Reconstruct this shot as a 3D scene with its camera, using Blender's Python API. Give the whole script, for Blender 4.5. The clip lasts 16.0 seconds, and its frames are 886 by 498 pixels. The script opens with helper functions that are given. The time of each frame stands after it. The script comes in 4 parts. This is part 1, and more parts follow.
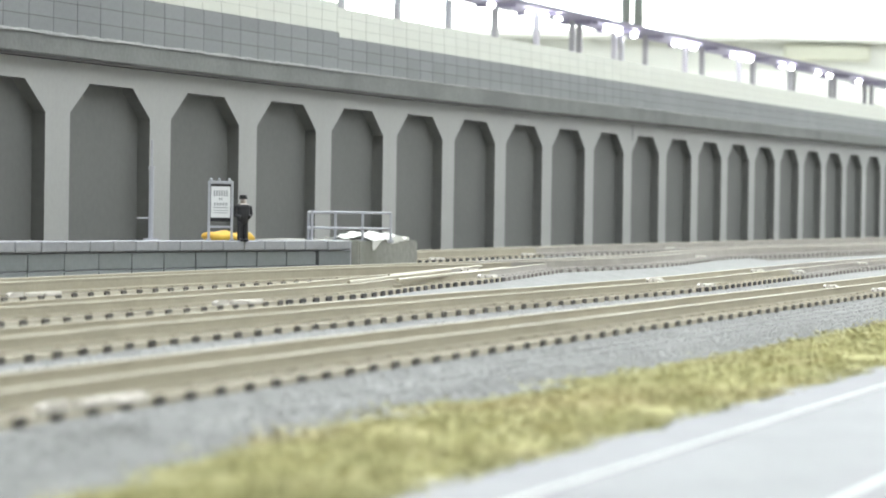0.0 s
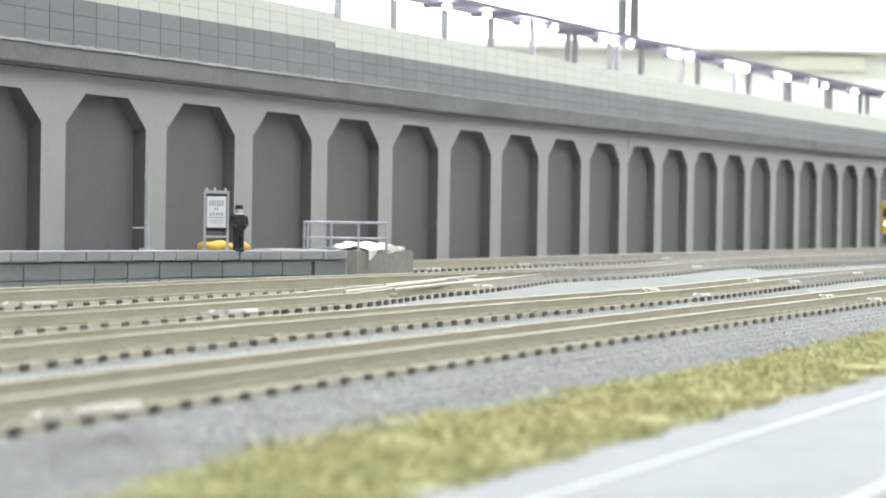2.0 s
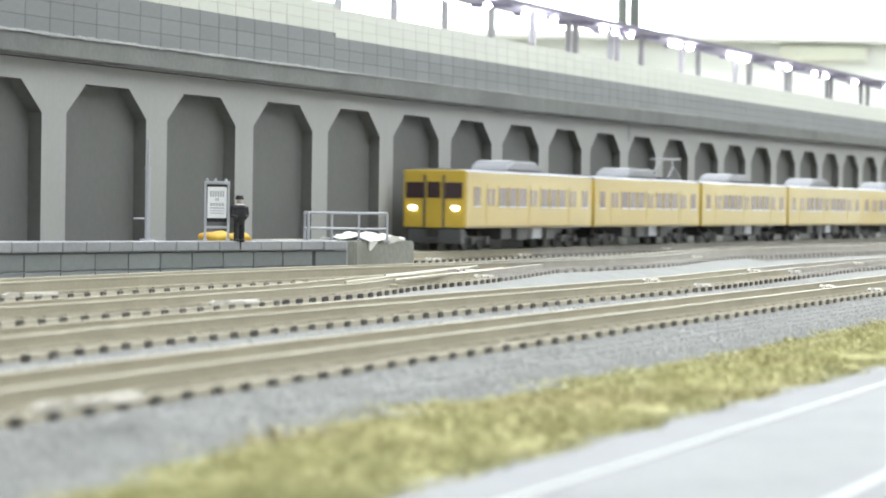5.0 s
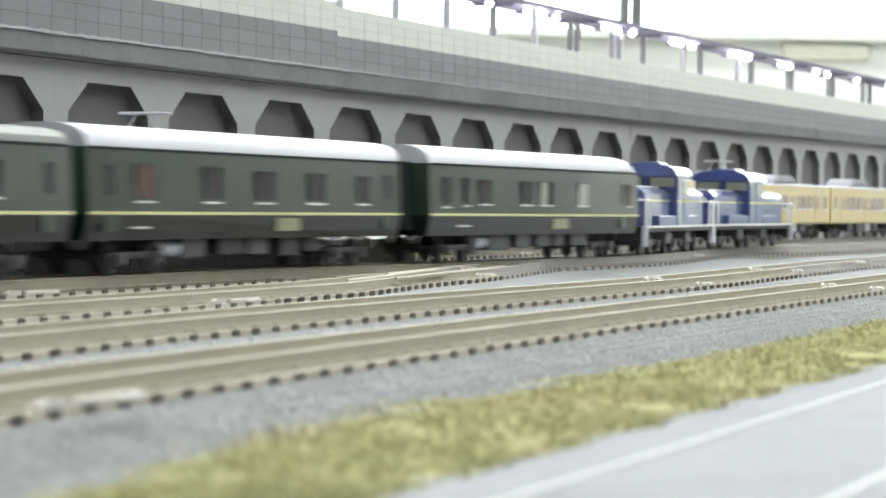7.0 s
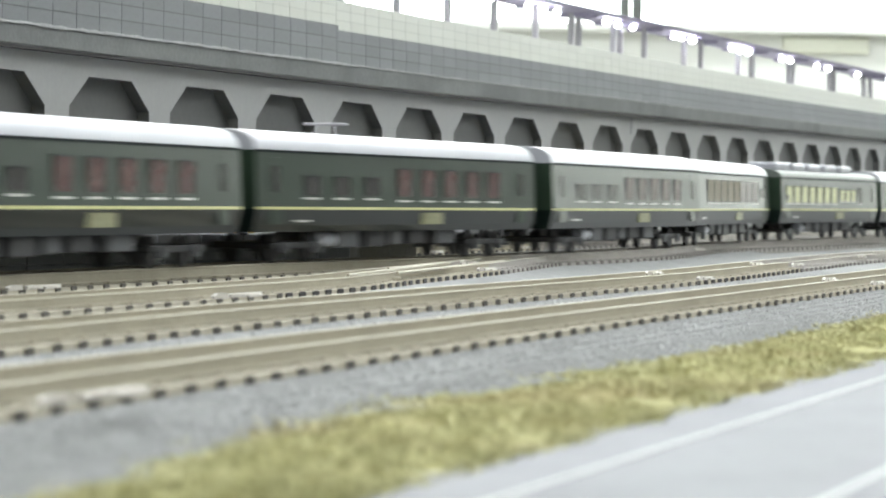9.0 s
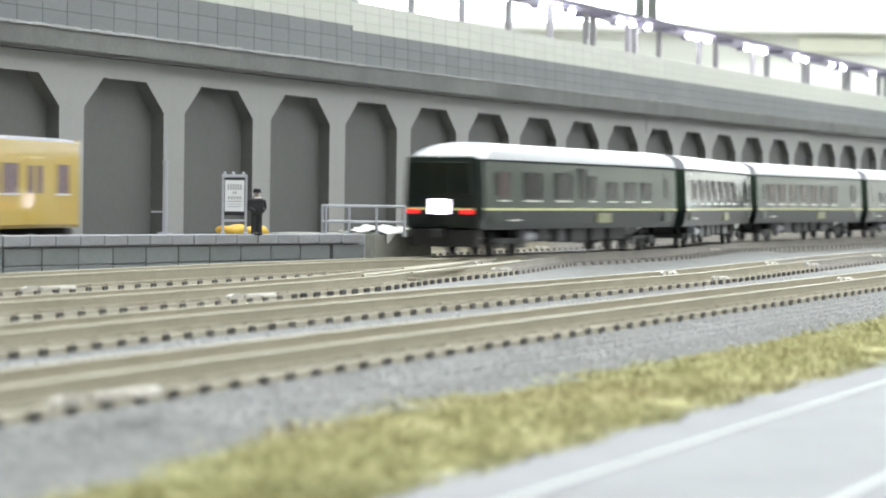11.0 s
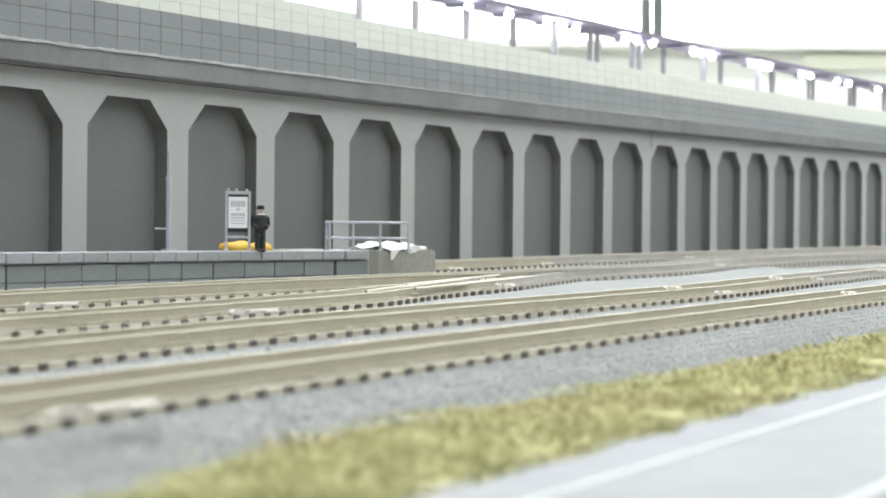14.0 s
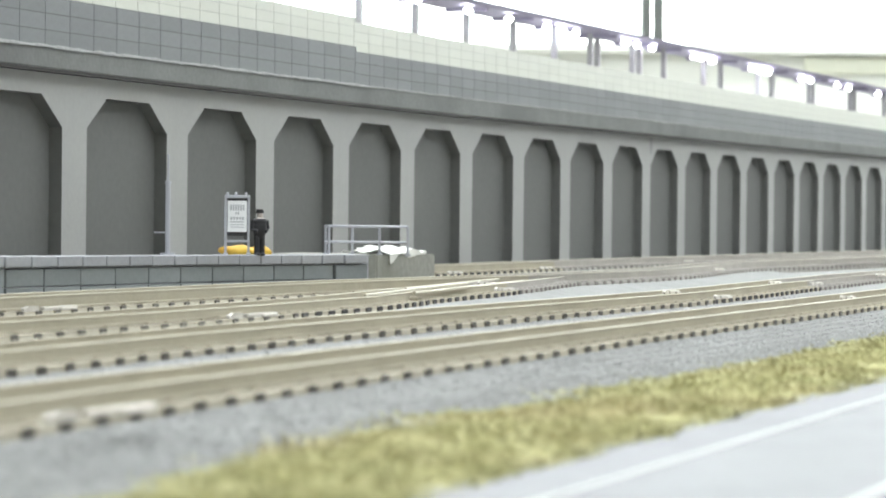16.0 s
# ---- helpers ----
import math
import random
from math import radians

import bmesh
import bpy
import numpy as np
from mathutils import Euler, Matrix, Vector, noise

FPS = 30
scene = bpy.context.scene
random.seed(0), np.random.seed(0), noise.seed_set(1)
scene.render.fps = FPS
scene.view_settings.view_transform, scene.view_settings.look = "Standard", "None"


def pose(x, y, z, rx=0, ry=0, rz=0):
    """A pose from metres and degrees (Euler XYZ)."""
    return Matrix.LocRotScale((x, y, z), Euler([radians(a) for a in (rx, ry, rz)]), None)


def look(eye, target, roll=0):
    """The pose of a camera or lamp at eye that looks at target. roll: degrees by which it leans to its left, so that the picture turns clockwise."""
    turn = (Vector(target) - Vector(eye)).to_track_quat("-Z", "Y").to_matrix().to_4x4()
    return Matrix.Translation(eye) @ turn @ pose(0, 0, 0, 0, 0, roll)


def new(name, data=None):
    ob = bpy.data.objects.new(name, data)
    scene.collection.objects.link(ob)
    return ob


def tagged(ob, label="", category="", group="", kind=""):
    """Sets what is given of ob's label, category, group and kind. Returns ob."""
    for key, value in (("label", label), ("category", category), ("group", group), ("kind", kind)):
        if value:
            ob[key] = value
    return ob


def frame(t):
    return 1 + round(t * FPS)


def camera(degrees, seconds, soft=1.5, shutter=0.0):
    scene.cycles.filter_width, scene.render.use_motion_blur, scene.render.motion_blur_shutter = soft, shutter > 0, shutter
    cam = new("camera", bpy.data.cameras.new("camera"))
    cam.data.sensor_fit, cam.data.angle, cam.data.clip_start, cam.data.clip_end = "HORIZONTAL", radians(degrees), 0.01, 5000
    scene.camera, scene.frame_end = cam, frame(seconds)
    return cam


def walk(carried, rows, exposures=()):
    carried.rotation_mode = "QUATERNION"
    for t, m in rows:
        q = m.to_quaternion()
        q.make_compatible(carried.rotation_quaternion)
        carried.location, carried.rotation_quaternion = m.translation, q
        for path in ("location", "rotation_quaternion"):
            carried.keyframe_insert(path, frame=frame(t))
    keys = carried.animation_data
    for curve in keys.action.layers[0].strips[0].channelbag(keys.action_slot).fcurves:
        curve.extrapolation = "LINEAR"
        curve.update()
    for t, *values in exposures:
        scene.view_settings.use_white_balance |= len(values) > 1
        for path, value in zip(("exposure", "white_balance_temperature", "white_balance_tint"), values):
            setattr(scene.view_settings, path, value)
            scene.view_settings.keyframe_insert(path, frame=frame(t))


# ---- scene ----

# A model railway in scale 1:150 (9 mm gauge). All plan numbers below are full-size metres of the
# modelled place; S brings them to the true size of the model.
S = 1 / 150
EYE = 2.02                      # lens above the rail heads
HEAD = 0.345                    # direction of the yard tracks, radians from +y towards +x

cam = camera(18.495, 16.0, soft=1.9, shutter=0.45)


cam.data.dof.use_dof, cam.data.dof.focus_distance, cam.data.dof.aperture_fstop = True, 84 * S, 92


def eye_pose(dx, dz, turn, tilt, roll):
    return pose(dx * S, 0, (EYE + dz) * S, 0, 0, turn) @ pose(0, 0, 0, 90 - tilt) @ pose(0, 0, 0, 0, 0, roll)


# seconds, sideways drift, rise, turn, tilt, roll
SWAY = [
    (0.0, -0.006, 0.017, -0.0069, 0.9587, 0.8817),
    (0.5, 0.007, 0.009, 0.0179, 0.9819, 0.8619),
    (1.0, 0.006, 0.008, 0.0175, 1.0002, 0.8716),
    (1.5, 0.009, 0.005, -0.0195, 0.8014, 0.8433),
    (2.0, 0.005, -0.001, -0.0840, 0.7373, 0.8768),
    (2.5, 0.002, -0.001, -0.1081, 0.7733, 0.8713),
    (3.0, 0.003, -0.000, -0.1070, 0.8466, 0.8745),
    (3.5, 0.002, 0.000, -0.0917, 0.9017, 0.8693),
    (4.0, -0.006, -0.000, -0.0976, 0.9015, 0.8712),
    (6.5, -0.001, 0.003, -0.0366, 1.0119, 0.8383),
    (7.0, -0.002, -0.000, -0.0440, 0.9749, 0.8751),
    (7.5, -0.005, 0.001, -0.0368, 0.9942, 0.8596),
    (8.0, -0.023, 0.016, -0.0551, 1.0298, 0.8914),
    (8.5, -0.025, 0.018, -0.0512, 1.0681, 0.8673),
    (9.0, -0.028, 0.017, -0.0391, 1.1041, 0.8755),
    (11.5, 0.008, 0.017, 0.3587, 1.1032, 0.7882),
    (12.0, 0.016, -0.020, 0.4021, 0.8877, 0.8435),
    (12.5, 0.010, -0.032, 0.3865, 0.6739, 0.8884),
    (13.0, 0.011, -0.025, 0.3719, 0.6516, 0.9021),
    (13.5, 0.095, -0.045, 0.4611, 0.6496, 0.6124),
    (14.0, 0.118, -0.059, 0.4479, 0.7185, 0.5413),
    (14.5, 0.120, -0.055, 0.4419, 0.6394, 0.5882),
    (15.0, 0.123, -0.061, 0.4362, 0.6469, 0.5845),
    (15.5, 0.134, -0.069, 0.4425, 0.6134, 0.6163),
    (16.0, 0.147, -0.062, 0.4526, 0.6321, 0.5863),
]
walk(cam, [(t, eye_pose(*r)) for t, *r in SWAY], exposures=[(0, 0.13), (4.2, 0.14), (6.5, 0.05), (7.5, -0.09), (9.0, -0.05), (11.5, 0.07), (12.5, 0.11), (16, 0.11)])

# ---------------------------------------------------------------- light
world = bpy.data.worlds.new("world")
world.use_nodes = True
scene.world = world
sky = world.node_tree.nodes.new("ShaderNodeTexSky")
sky.sky_type, sky.sun_disc = "NISHITA", False
sky.sun_elevation, sky.sun_rotation = radians(40), radians(20)
world.node_tree.links.new(sky.outputs[0], world.node_tree.nodes["Background"].inputs[0])
world.node_tree.nodes["Background"].inputs[1].default_value = 0.12


def lamp(name, x, y, z, w, d, watts, color=(0.95, 1.0, 1.03), aim=None):
    li = bpy.data.lights.new(name, "AREA")
    li.shape, li.size, li.size_y, li.energy, li.color = "RECTANGLE", w, d, watts, color
    ob = new(name, li)
    at = Vector((x, y, z)) * S
    ob.matrix_world = look(at, Vector(aim) * S if aim else at + Vector((0, 0.0001, -1)))
    return ob


# unseen overhead lamps; the two at y 500 added to brighten the north wall
LAMPS = [(-140, 20), (-140, 260), (60, 20), (60, 260), (260, 20), (260, 260), (60, 500), (260, 500)]
for lx, ly in LAMPS:
    lamp("ceiling_lamp_light", lx, ly, 247, 1.2, 0.22, 19.3)

# ---------------------------------------------------------------- materials


def mat(name, color, rough=0.6, metal=0.0, var=0.12, fine=1800.0, coarse=140.0, bump=0.15, tint=None, random_piece=0.0, coat=0.0, stain=None, depth=0.0002, spec=None, island=0.0):
    m = bpy.data.materials.new(name)
    m.use_nodes = True
    n, l = m.node_tree.nodes, m.node_tree.links
    b = n["Principled BSDF"]
    b.inputs["Roughness"].default_value, b.inputs["Metallic"].default_value = rough, metal
    b.inputs["Specular IOR Level"].default_value = spec if spec is not None else (0.12 if rough > 0.7 else 0.5)
    b.inputs["Coat Weight"].default_value, b.inputs["Coat Roughness"].default_value = coat, 0.06
    co = n.new("ShaderNodeTexCoord")

    def cloud(scale, detail):
        t = n.new("ShaderNodeTexNoise")
        t.inputs["Scale"].default_value, t.inputs["Detail"].default_value = scale, detail
        l.new(co.outputs["Object"], t.inputs["Vector"])
        return t.outputs["Fac"]

    a, c = cloud(fine, 3), cloud(coarse, 4)
    lo = tuple(v * (1 - var) for v in color)
    hi = tuple(min(1, v * (1 + var)) for v in (tint or color))
    r1 = n.new("ShaderNodeValToRGB")
    r1.color_ramp.elements[0].position, r1.color_ramp.elements[1].position = 0.3, 0.7
    r1.color_ramp.elements[0].color, r1.color_ramp.elements[1].color = (*lo, 1), (*hi, 1)
    s = n.new("ShaderNodeMath")
    s.operation = "MULTIPLY_ADD"
    s.inputs[1].default_value = 0.5
    l.new(a, s.inputs[0])
    h = n.new("ShaderNodeMath")
    h.operation = "MULTIPLY"
    h.inputs[1].default_value = 0.5
    l.new(c, h.inputs[0])
    l.new(h.outputs[0], s.inputs[2])
    l.new(s.outputs[0], r1.inputs[0])
    out = r1.outputs[0]
    if stain:
        r2 = n.new("ShaderNodeValToRGB")
        r2.color_ramp.elements[0].position, r2.color_ramp.elements[1].position = 0.52, 0.68
        r2.color_ramp.elements[0].color, r2.color_ramp.elements[1].color = (0, 0, 0, 1), (0.7, 0.7, 0.7, 1)
        l.new(cloud(coarse * 0.45, 6), r2.inputs[0])
        mx = n.new("ShaderNodeMix")
        mx.data_type = "RGBA"
        l.new(r2.outputs[0], mx.inputs[0])
        l.new(out, mx.inputs[6])
        mx.inputs[7].default_value = (*stain, 1)
        out = mx.outputs[2]
    if random_piece or island:
        oi = n.new("ShaderNodeNewGeometry" if island else "ShaderNodeObjectInfo")
        random_piece = random_piece or island
        mr = n.new("ShaderNodeMapRange")
        mr.inputs[3].default_value, mr.inputs[4].default_value = 1 - random_piece, 1 + random_piece
        l.new(oi.outputs["Random Per Island" if island else "Random"], mr.inputs[0])
        hs = n.new("ShaderNodeHueSaturation")
        l.new(mr.outputs[0], hs.inputs["Value"])
        l.new(out, hs.inputs["Color"])
        out = hs.outputs[0]
    l.new(out, b.inputs["Base Color"])
    if bump:
        bu = n.new("ShaderNodeBump")
        bu.inputs["Strength"].default_value, bu.inputs["Distance"].default_value = bump, depth
        l.new(a, bu.inputs["Height"])
        l.new(bu.outputs[0], b.inputs["Normal"])
    return m


def glow(name, color, strength, own=1.0):
    m = bpy.data.materials.new(name)
    m.use_nodes = True
    b = m.node_tree.nodes["Principled BSDF"]
    b.inputs["Base Color"].default_value = (*(c * own for c in color), 1)
    b.inputs["Emission Color"].default_value = (*color, 1)
    b.inputs["Emission Strength"].default_value = strength
    return m


M_BALLAST = mat("ballast_grey", (0.243, 0.244, 0.240), 0.95, var=0.16, fine=900, coarse=200, bump=0.4, depth=0.0003)
M_STONE = mat("ballast_stone", (0.325, 0.326, 0.321), 0.95, var=0.10, fine=900, coarse=200, bump=0.3, island=0.05)
M_TAN = mat("tan_track_grime", (0.335, 0.307, 0.245), 0.85, var=0.13, fine=700, coarse=70, bump=0.2, tint=(0.37, 0.342, 0.275), stain=(0.30, 0.272, 0.215))
M_DUST = mat("brown_grey_dust", (0.275, 0.258, 0.235), 0.9, var=0.16, fine=800, coarse=90, bump=0.4, tint=(0.315, 0.30, 0.28))
M_DRAIL = mat("dusty_rail", (0.30, 0.28, 0.25), 0.7, var=0.15)
M_EAST = mat("dark_wall_for_reflections", (0.10, 0.10, 0.10), 0.9, var=0.1, fine=40, coarse=4, bump=0.0)
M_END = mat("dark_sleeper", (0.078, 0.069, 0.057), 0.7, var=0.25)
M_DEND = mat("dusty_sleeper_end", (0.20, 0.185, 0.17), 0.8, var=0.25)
M_RAIL = mat("rail_side", (0.345, 0.318, 0.25), 0.8, metal=0.0, var=0.12)
M_RTOP = mat("rail_head", (0.39, 0.362, 0.285), 0.6, metal=0.1, var=0.1)
M_JOIN = mat("pale_metal", (0.54, 0.51, 0.46), 0.5, metal=0.1, var=0.1)
M_WALL = mat("grey_wall_paint", (0.372, 0.374, 0.363), 0.75, var=0.06, fine=700, coarse=50, bump=0.1)
M_BACK = mat("dark_panel_reveal_shade", (0.16, 0.163, 0.156), 0.75, var=0.08, fine=600, coarse=45, bump=0.12)
M_CORN = mat("cornice_concrete", (0.205, 0.21, 0.205), 0.85, var=0.16, fine=900, coarse=60, bump=0.35, stain=(0.15, 0.152, 0.15))
M_LEDGE = mat("worn_pale_edge", (0.30, 0.305, 0.30), 0.8, var=0.25, fine=900, coarse=120, bump=0.5)
M_TILE = mat("blue_grey_tile", (0.17, 0.177, 0.187), 0.6, var=0.1, fine=900, coarse=60, bump=0.1, random_piece=0.07, stain=(0.21, 0.218, 0.23))
M_WTILE = mat("white_tile", (0.56, 0.57, 0.51), 0.5, var=0.04, fine=900, coarse=80, bump=0.05, random_piece=0.03)
M_JOINT = mat("tile_joint", (0.13, 0.135, 0.135), 0.9, var=0.1)
M_WJOINT = mat("pale_joint", (0.48, 0.49, 0.45), 0.9, var=0.1)
M_PLAT = mat("platform_block", (0.232, 0.25, 0.257), 0.85, var=0.1, fine=900, coarse=90, bump=0.25, random_piece=0.06)
M_COPE = mat("platform_coping", (0.315, 0.322, 0.342), 0.85, var=0.1, fine=900, coarse=90, bump=0.25, random_piece=0.06)
M_PTOP = mat("platform_top", (0.39, 0.39, 0.43), 0.9, var=0.1, fine=1200, coarse=90, bump=0.3)
M_CONC = mat("weathered_concrete", (0.30, 0.30, 0.275), 0.9, var=0.2, fine=700, coarse=90, bump=0.4, stain=(0.23, 0.235, 0.20))
M_CLOTH = mat("white_cloth", (0.72, 0.72, 0.69), 0.95, var=0.08, bump=0.3)
M_STEEL = mat("grey_painted_steel", (0.42, 0.43, 0.47), 0.45, metal=0.2, var=0.08)
M_PAPER = mat("white_board", (0.82, 0.83, 0.84), 0.6, var=0.03, bump=0.0)
M_FIG = mat("dark_figure_paint", (0.022, 0.022, 0.026), 0.6, var=0.2)
M_YEL = mat("orange_yellow_plastic", (0.60, 0.30, 0.02), 0.6, var=0.2, fine=300, coarse=80, tint=(0.66, 0.46, 0.07))
M_GRASS = mat("olive_flock", (0.40, 0.385, 0.205), 0.95, var=0.10, fine=300, coarse=75, bump=0.3, tint=(0.52, 0.50, 0.285), stain=(0.47, 0.40, 0.24), island=0.03)
M_TURF = mat("turf_base", (0.385, 0.365, 0.185), 0.95, var=0.25, fine=900, coarse=80, bump=0.8)
M_ROAD = mat("pale_asphalt", (0.258, 0.259, 0.270), 0.8, var=0.10, fine=900, coarse=110, bump=0.3, stain=(0.228, 0.229, 0.24))
M_LINE = mat("white_road_paint", (0.50, 0.50, 0.50), 0.8, var=0.04)
M_BOARD = mat("baseboard_edge", (0.30, 0.24, 0.17), 0.8, var=0.2)
M_ROOM = mat("cream_room_wall", (0.84, 0.85, 0.79), 0.9, var=0.02, fine=60, coarse=4, bump=0.0)
M_CEIL = mat("white_ceiling", (0.85, 0.85, 0.84), 0.9, var=0.02, fine=60, coarse=4, bump=0.0)
M_FLOOR = mat("grey_room_floor", (0.42, 0.41, 0.40), 0.7, var=0.1, fine=90, coarse=6, bump=0.0)
M_FRAME = mat("dark_window_frame", (0.10, 0.105, 0.10), 0.5, var=0.1)
M_SKYCARD = glow("bright_daylight", (0.95, 1.0, 0.98), 6.0)
M_LED = glow("lit_led", (0.93, 0.95, 1.0), 30.0)
M_CANOPY = mat("violet_grey_canopy", (0.40, 0.37, 0.50), 0.5, metal=0.1, var=0.15)
M_POST = mat("pale_canopy_post", (0.50, 0.49, 0.52), 0.5, var=0.1)

M_GREEN = mat("green_coach_paint", (0.026, 0.043, 0.028), 0.3, var=0.05, coat=1.0, spec=0.2, bump=0.02)
M_DGREEN = mat("dark_green_paint", (0.005, 0.010, 0.008), 0.3, var=0.05, coat=0.35, spec=0.2, bump=0.02)
M_GOLD = mat("yellow_band", (0.55, 0.55, 0.24), 0.4, var=0.04, bump=0.0)
M_SROOF = mat("silver_roof", (0.40, 0.405, 0.44), 0.4, metal=0.1, var=0.05, bump=0.03)
M_DROOF = mat("green_grey_roof", (0.10, 0.115, 0.10), 0.45, var=0.1, bump=0.03)
M_SCREEN = mat("dark_windscreen", (0.05, 0.03, 0.034), 0.12, var=0.1, bump=0.0, coat=0.4)
M_GLASS = mat("dark_window_glass", (0.05, 0.047, 0.044), 0.12, var=0.1, bump=0.0, coat=0.5)
M_CURT = mat("curtained_glass", (0.10, 0.052, 0.046), 0.2, var=0.3, fine=500, coarse=200, bump=0.0, coat=0.5)
M_LOUNGE = glow("warm_lounge_window", (0.50, 0.43, 0.25), 0.17, 0.12)
# light and reflection on cab and van panes, put into a pale colour
M_CABWIN = mat("pale_lit_look_window", (0.42, 0.44, 0.36), 0.2, var=0.1, bump=0.0)
M_LITWIN = glow("lit_coach_window", (0.85, 0.90, 0.55), 0.5, 0.15)
M_SILL = mat("bright_window_trim", (0.70, 0.70, 0.66), 0.3, metal=0.6, var=0.05)
M_UNDER = mat("black_underframe", (0.022, 0.022, 0.024), 0.6, var=0.25)
M_UGREY = mat("grey_equipment", (0.07, 0.073, 0.077), 0.6, var=0.25)
M_RUB = mat("dark_gangway", (0.015, 0.02, 0.02), 0.8, var=0.2)
M_BLUE = mat("loco_blue", (0.03, 0.05, 0.19), 0.3, var=0.06, coat=0.8, bump=0.02)
# pale blue of the walkway boxes; on hood and cab sides it paints reflection
M_LBLUE = mat("loco_pale_box_and_sheen", (0.075, 0.115, 0.24), 0.4, var=0.06, coat=0.2, bump=0.02)
M_WHITE = mat("white_handrail_paint", (0.80, 0.80, 0.80), 0.4, var=0.04)
M_TYEL = mat("train_yellow", (0.56, 0.39, 0.05), 0.3, var=0.04, coat=1.0, bump=0.02)
M_TROOF = mat("grey_train_roof", (0.25, 0.255, 0.28), 0.5, var=0.08)
# side panes lightened: their reflection is put into the base colour
M_BROWN = mat("train_window_sheen", (0.25, 0.19, 0.20), 0.12, var=0.3, fine=500, coarse=150, bump=0.0, coat=0.4)
M_LAMP = glow("lit_headlamp", (1.0, 0.97, 0.88), 25.0)
M_TAIL = glow("lit_tail_lamp", (1.0, 0.02, 0.02), 1.2)
M_MARK = glow("lit_tail_sign", (0.95, 0.85, 1.0), 5.0)

# ---------------------------------------------------------------- building helpers


def box(bm, x0, x1, y0, y1, z0, z1, mi=0, bevel=0.0):
    before = set(bm.faces) if bevel else None
    vs = [bm.verts.new((x, y, z)) for x in (x0, x1) for y in (y0, y1) for z in (z0, z1)]
    fs = [bm.faces.new([vs[i] for i in q]) for q in ((0, 1, 3, 2), (4, 6, 7, 5), (0, 4, 5, 1), (2, 3, 7, 6), (0, 2, 6, 4), (1, 5, 7, 3))]
    for f in fs:
        f.material_index = mi
    if bevel:
        es = list({e for f in fs for e in f.edges})
        r = bmesh.ops.bevel(bm, geom=es, offset=bevel, segments=2, affect="EDGES", profile=0.5)
        for f in r["faces"]:
            f.material_index = mi
    return bm


def prism(bm, outline, a0, a1, axis="x", mi=0):
    """Extrudes a closed outline of (p, q) along an axis: x -> (y, z), y -> (x, z), z -> (x, y)."""
    def at(p, q, a):
        return {"x": (a, p, q), "y": (p, a, q), "z": (p, q, a)}[axis]
    lo = [bm.verts.new(at(p, q, a0)) for p, q in outline]
    hi = [bm.verts.new(at(p, q, a1)) for p, q in outline]
    n = len(outline)
    fs = [bm.faces.new([lo[i], lo[(i + 1) % n], hi[(i + 1) % n], hi[i]]) for i in range(n)]
    fs += [bm.faces.new(lo[::-1]), bm.faces.new(hi)]
    for f in fs:
        f.material_index = mi
    return bm


def rod(bm, p, q, r, seg=8, mi=0):
    p, q = Vector(p), Vector(q)
    d = q - p
    m = Matrix.Translation((p + q) / 2) @ d.to_track_quat("Z", "Y").to_matrix().to_4x4()
    out = bmesh.ops.create_cone(bm, cap_ends=True, segments=seg, radius1=r, radius2=r, depth=d.length, matrix=m)
    for v in out["verts"]:
        for f in v.link_faces:
            f.material_index = mi
    return bm


def ball(bm, c, r, sx=1, sy=1, sz=1, seg=10):
    bmesh.ops.create_uvsphere(bm, u_segments=seg, v_segments=max(6, seg // 2 + 1), radius=1,
                              matrix=Matrix.Translation(c) @ Matrix.Diagonal((r * sx, r * sy, r * sz, 1)))
    return bm


def mesh_of(name, bm, *mats, smooth=False):
    bmesh.ops.recalc_face_normals(bm, faces=bm.faces)
    bmesh.ops.scale(bm, vec=(S, S, S), verts=bm.verts)
    me = bpy.data.meshes.new(name)
    bm.to_mesh(me)
    bm.free()
    for m in mats:
        me.materials.append(m)
    if smooth:
        me.polygons.foreach_set("use_smooth", [True] * len(me.polygons))
        me.set_sharp_from_angle(angle=radians(35))
    return me


def part(name, bm, material, parent, label="", smooth=False, at=None):
    mats = material if isinstance(material, (list, tuple)) else (material,)
    ob = new(name, mesh_of(name, bm, *mats, smooth=smooth) if isinstance(bm, bmesh.types.BMesh) else bm)
    ob.parent = parent
    if at is not None:
        ob.matrix_basis = at
    if label:
        ob["label"] = label
    return ob


def place(x, y, z, turn=0.0):
    """A pose in full-size metres; turn in radians about z."""
    return Matrix.Translation((x * S, y * S, z * S)) @ Matrix.Rotation(turn, 4, "Z")


def thing(name, label, category, m=None, group="", kind=""):
    ob = new(name)
    ob.empty_display_size = 0.01
    if m is not None:
        ob.matrix_basis = m
    return tagged(ob, label, category, group, kind)


def solo(name, bm, material, label, category, m=None, group="", kind="", smooth=False):
    ob = part(name, bm, material, None, smooth=smooth)
    if m is not None:
        ob.matrix_basis = m
    return tagged(ob, label, category, group, kind)


def raw(name, verts, faces, *mats):
    me = bpy.data.meshes.new(name)
    me.from_pydata((np.asarray(verts) * S).tolist(), [], faces)
    for m in mats:
        me.materials.append(m)
    me.update()
    return me


SH, CH = math.sin(HEAD), math.cos(HEAD)


def uv(u, v):
    """Yard plan: u along the tracks, v across them, to x, y."""
    return u * SH + v * CH, u * CH - v * SH


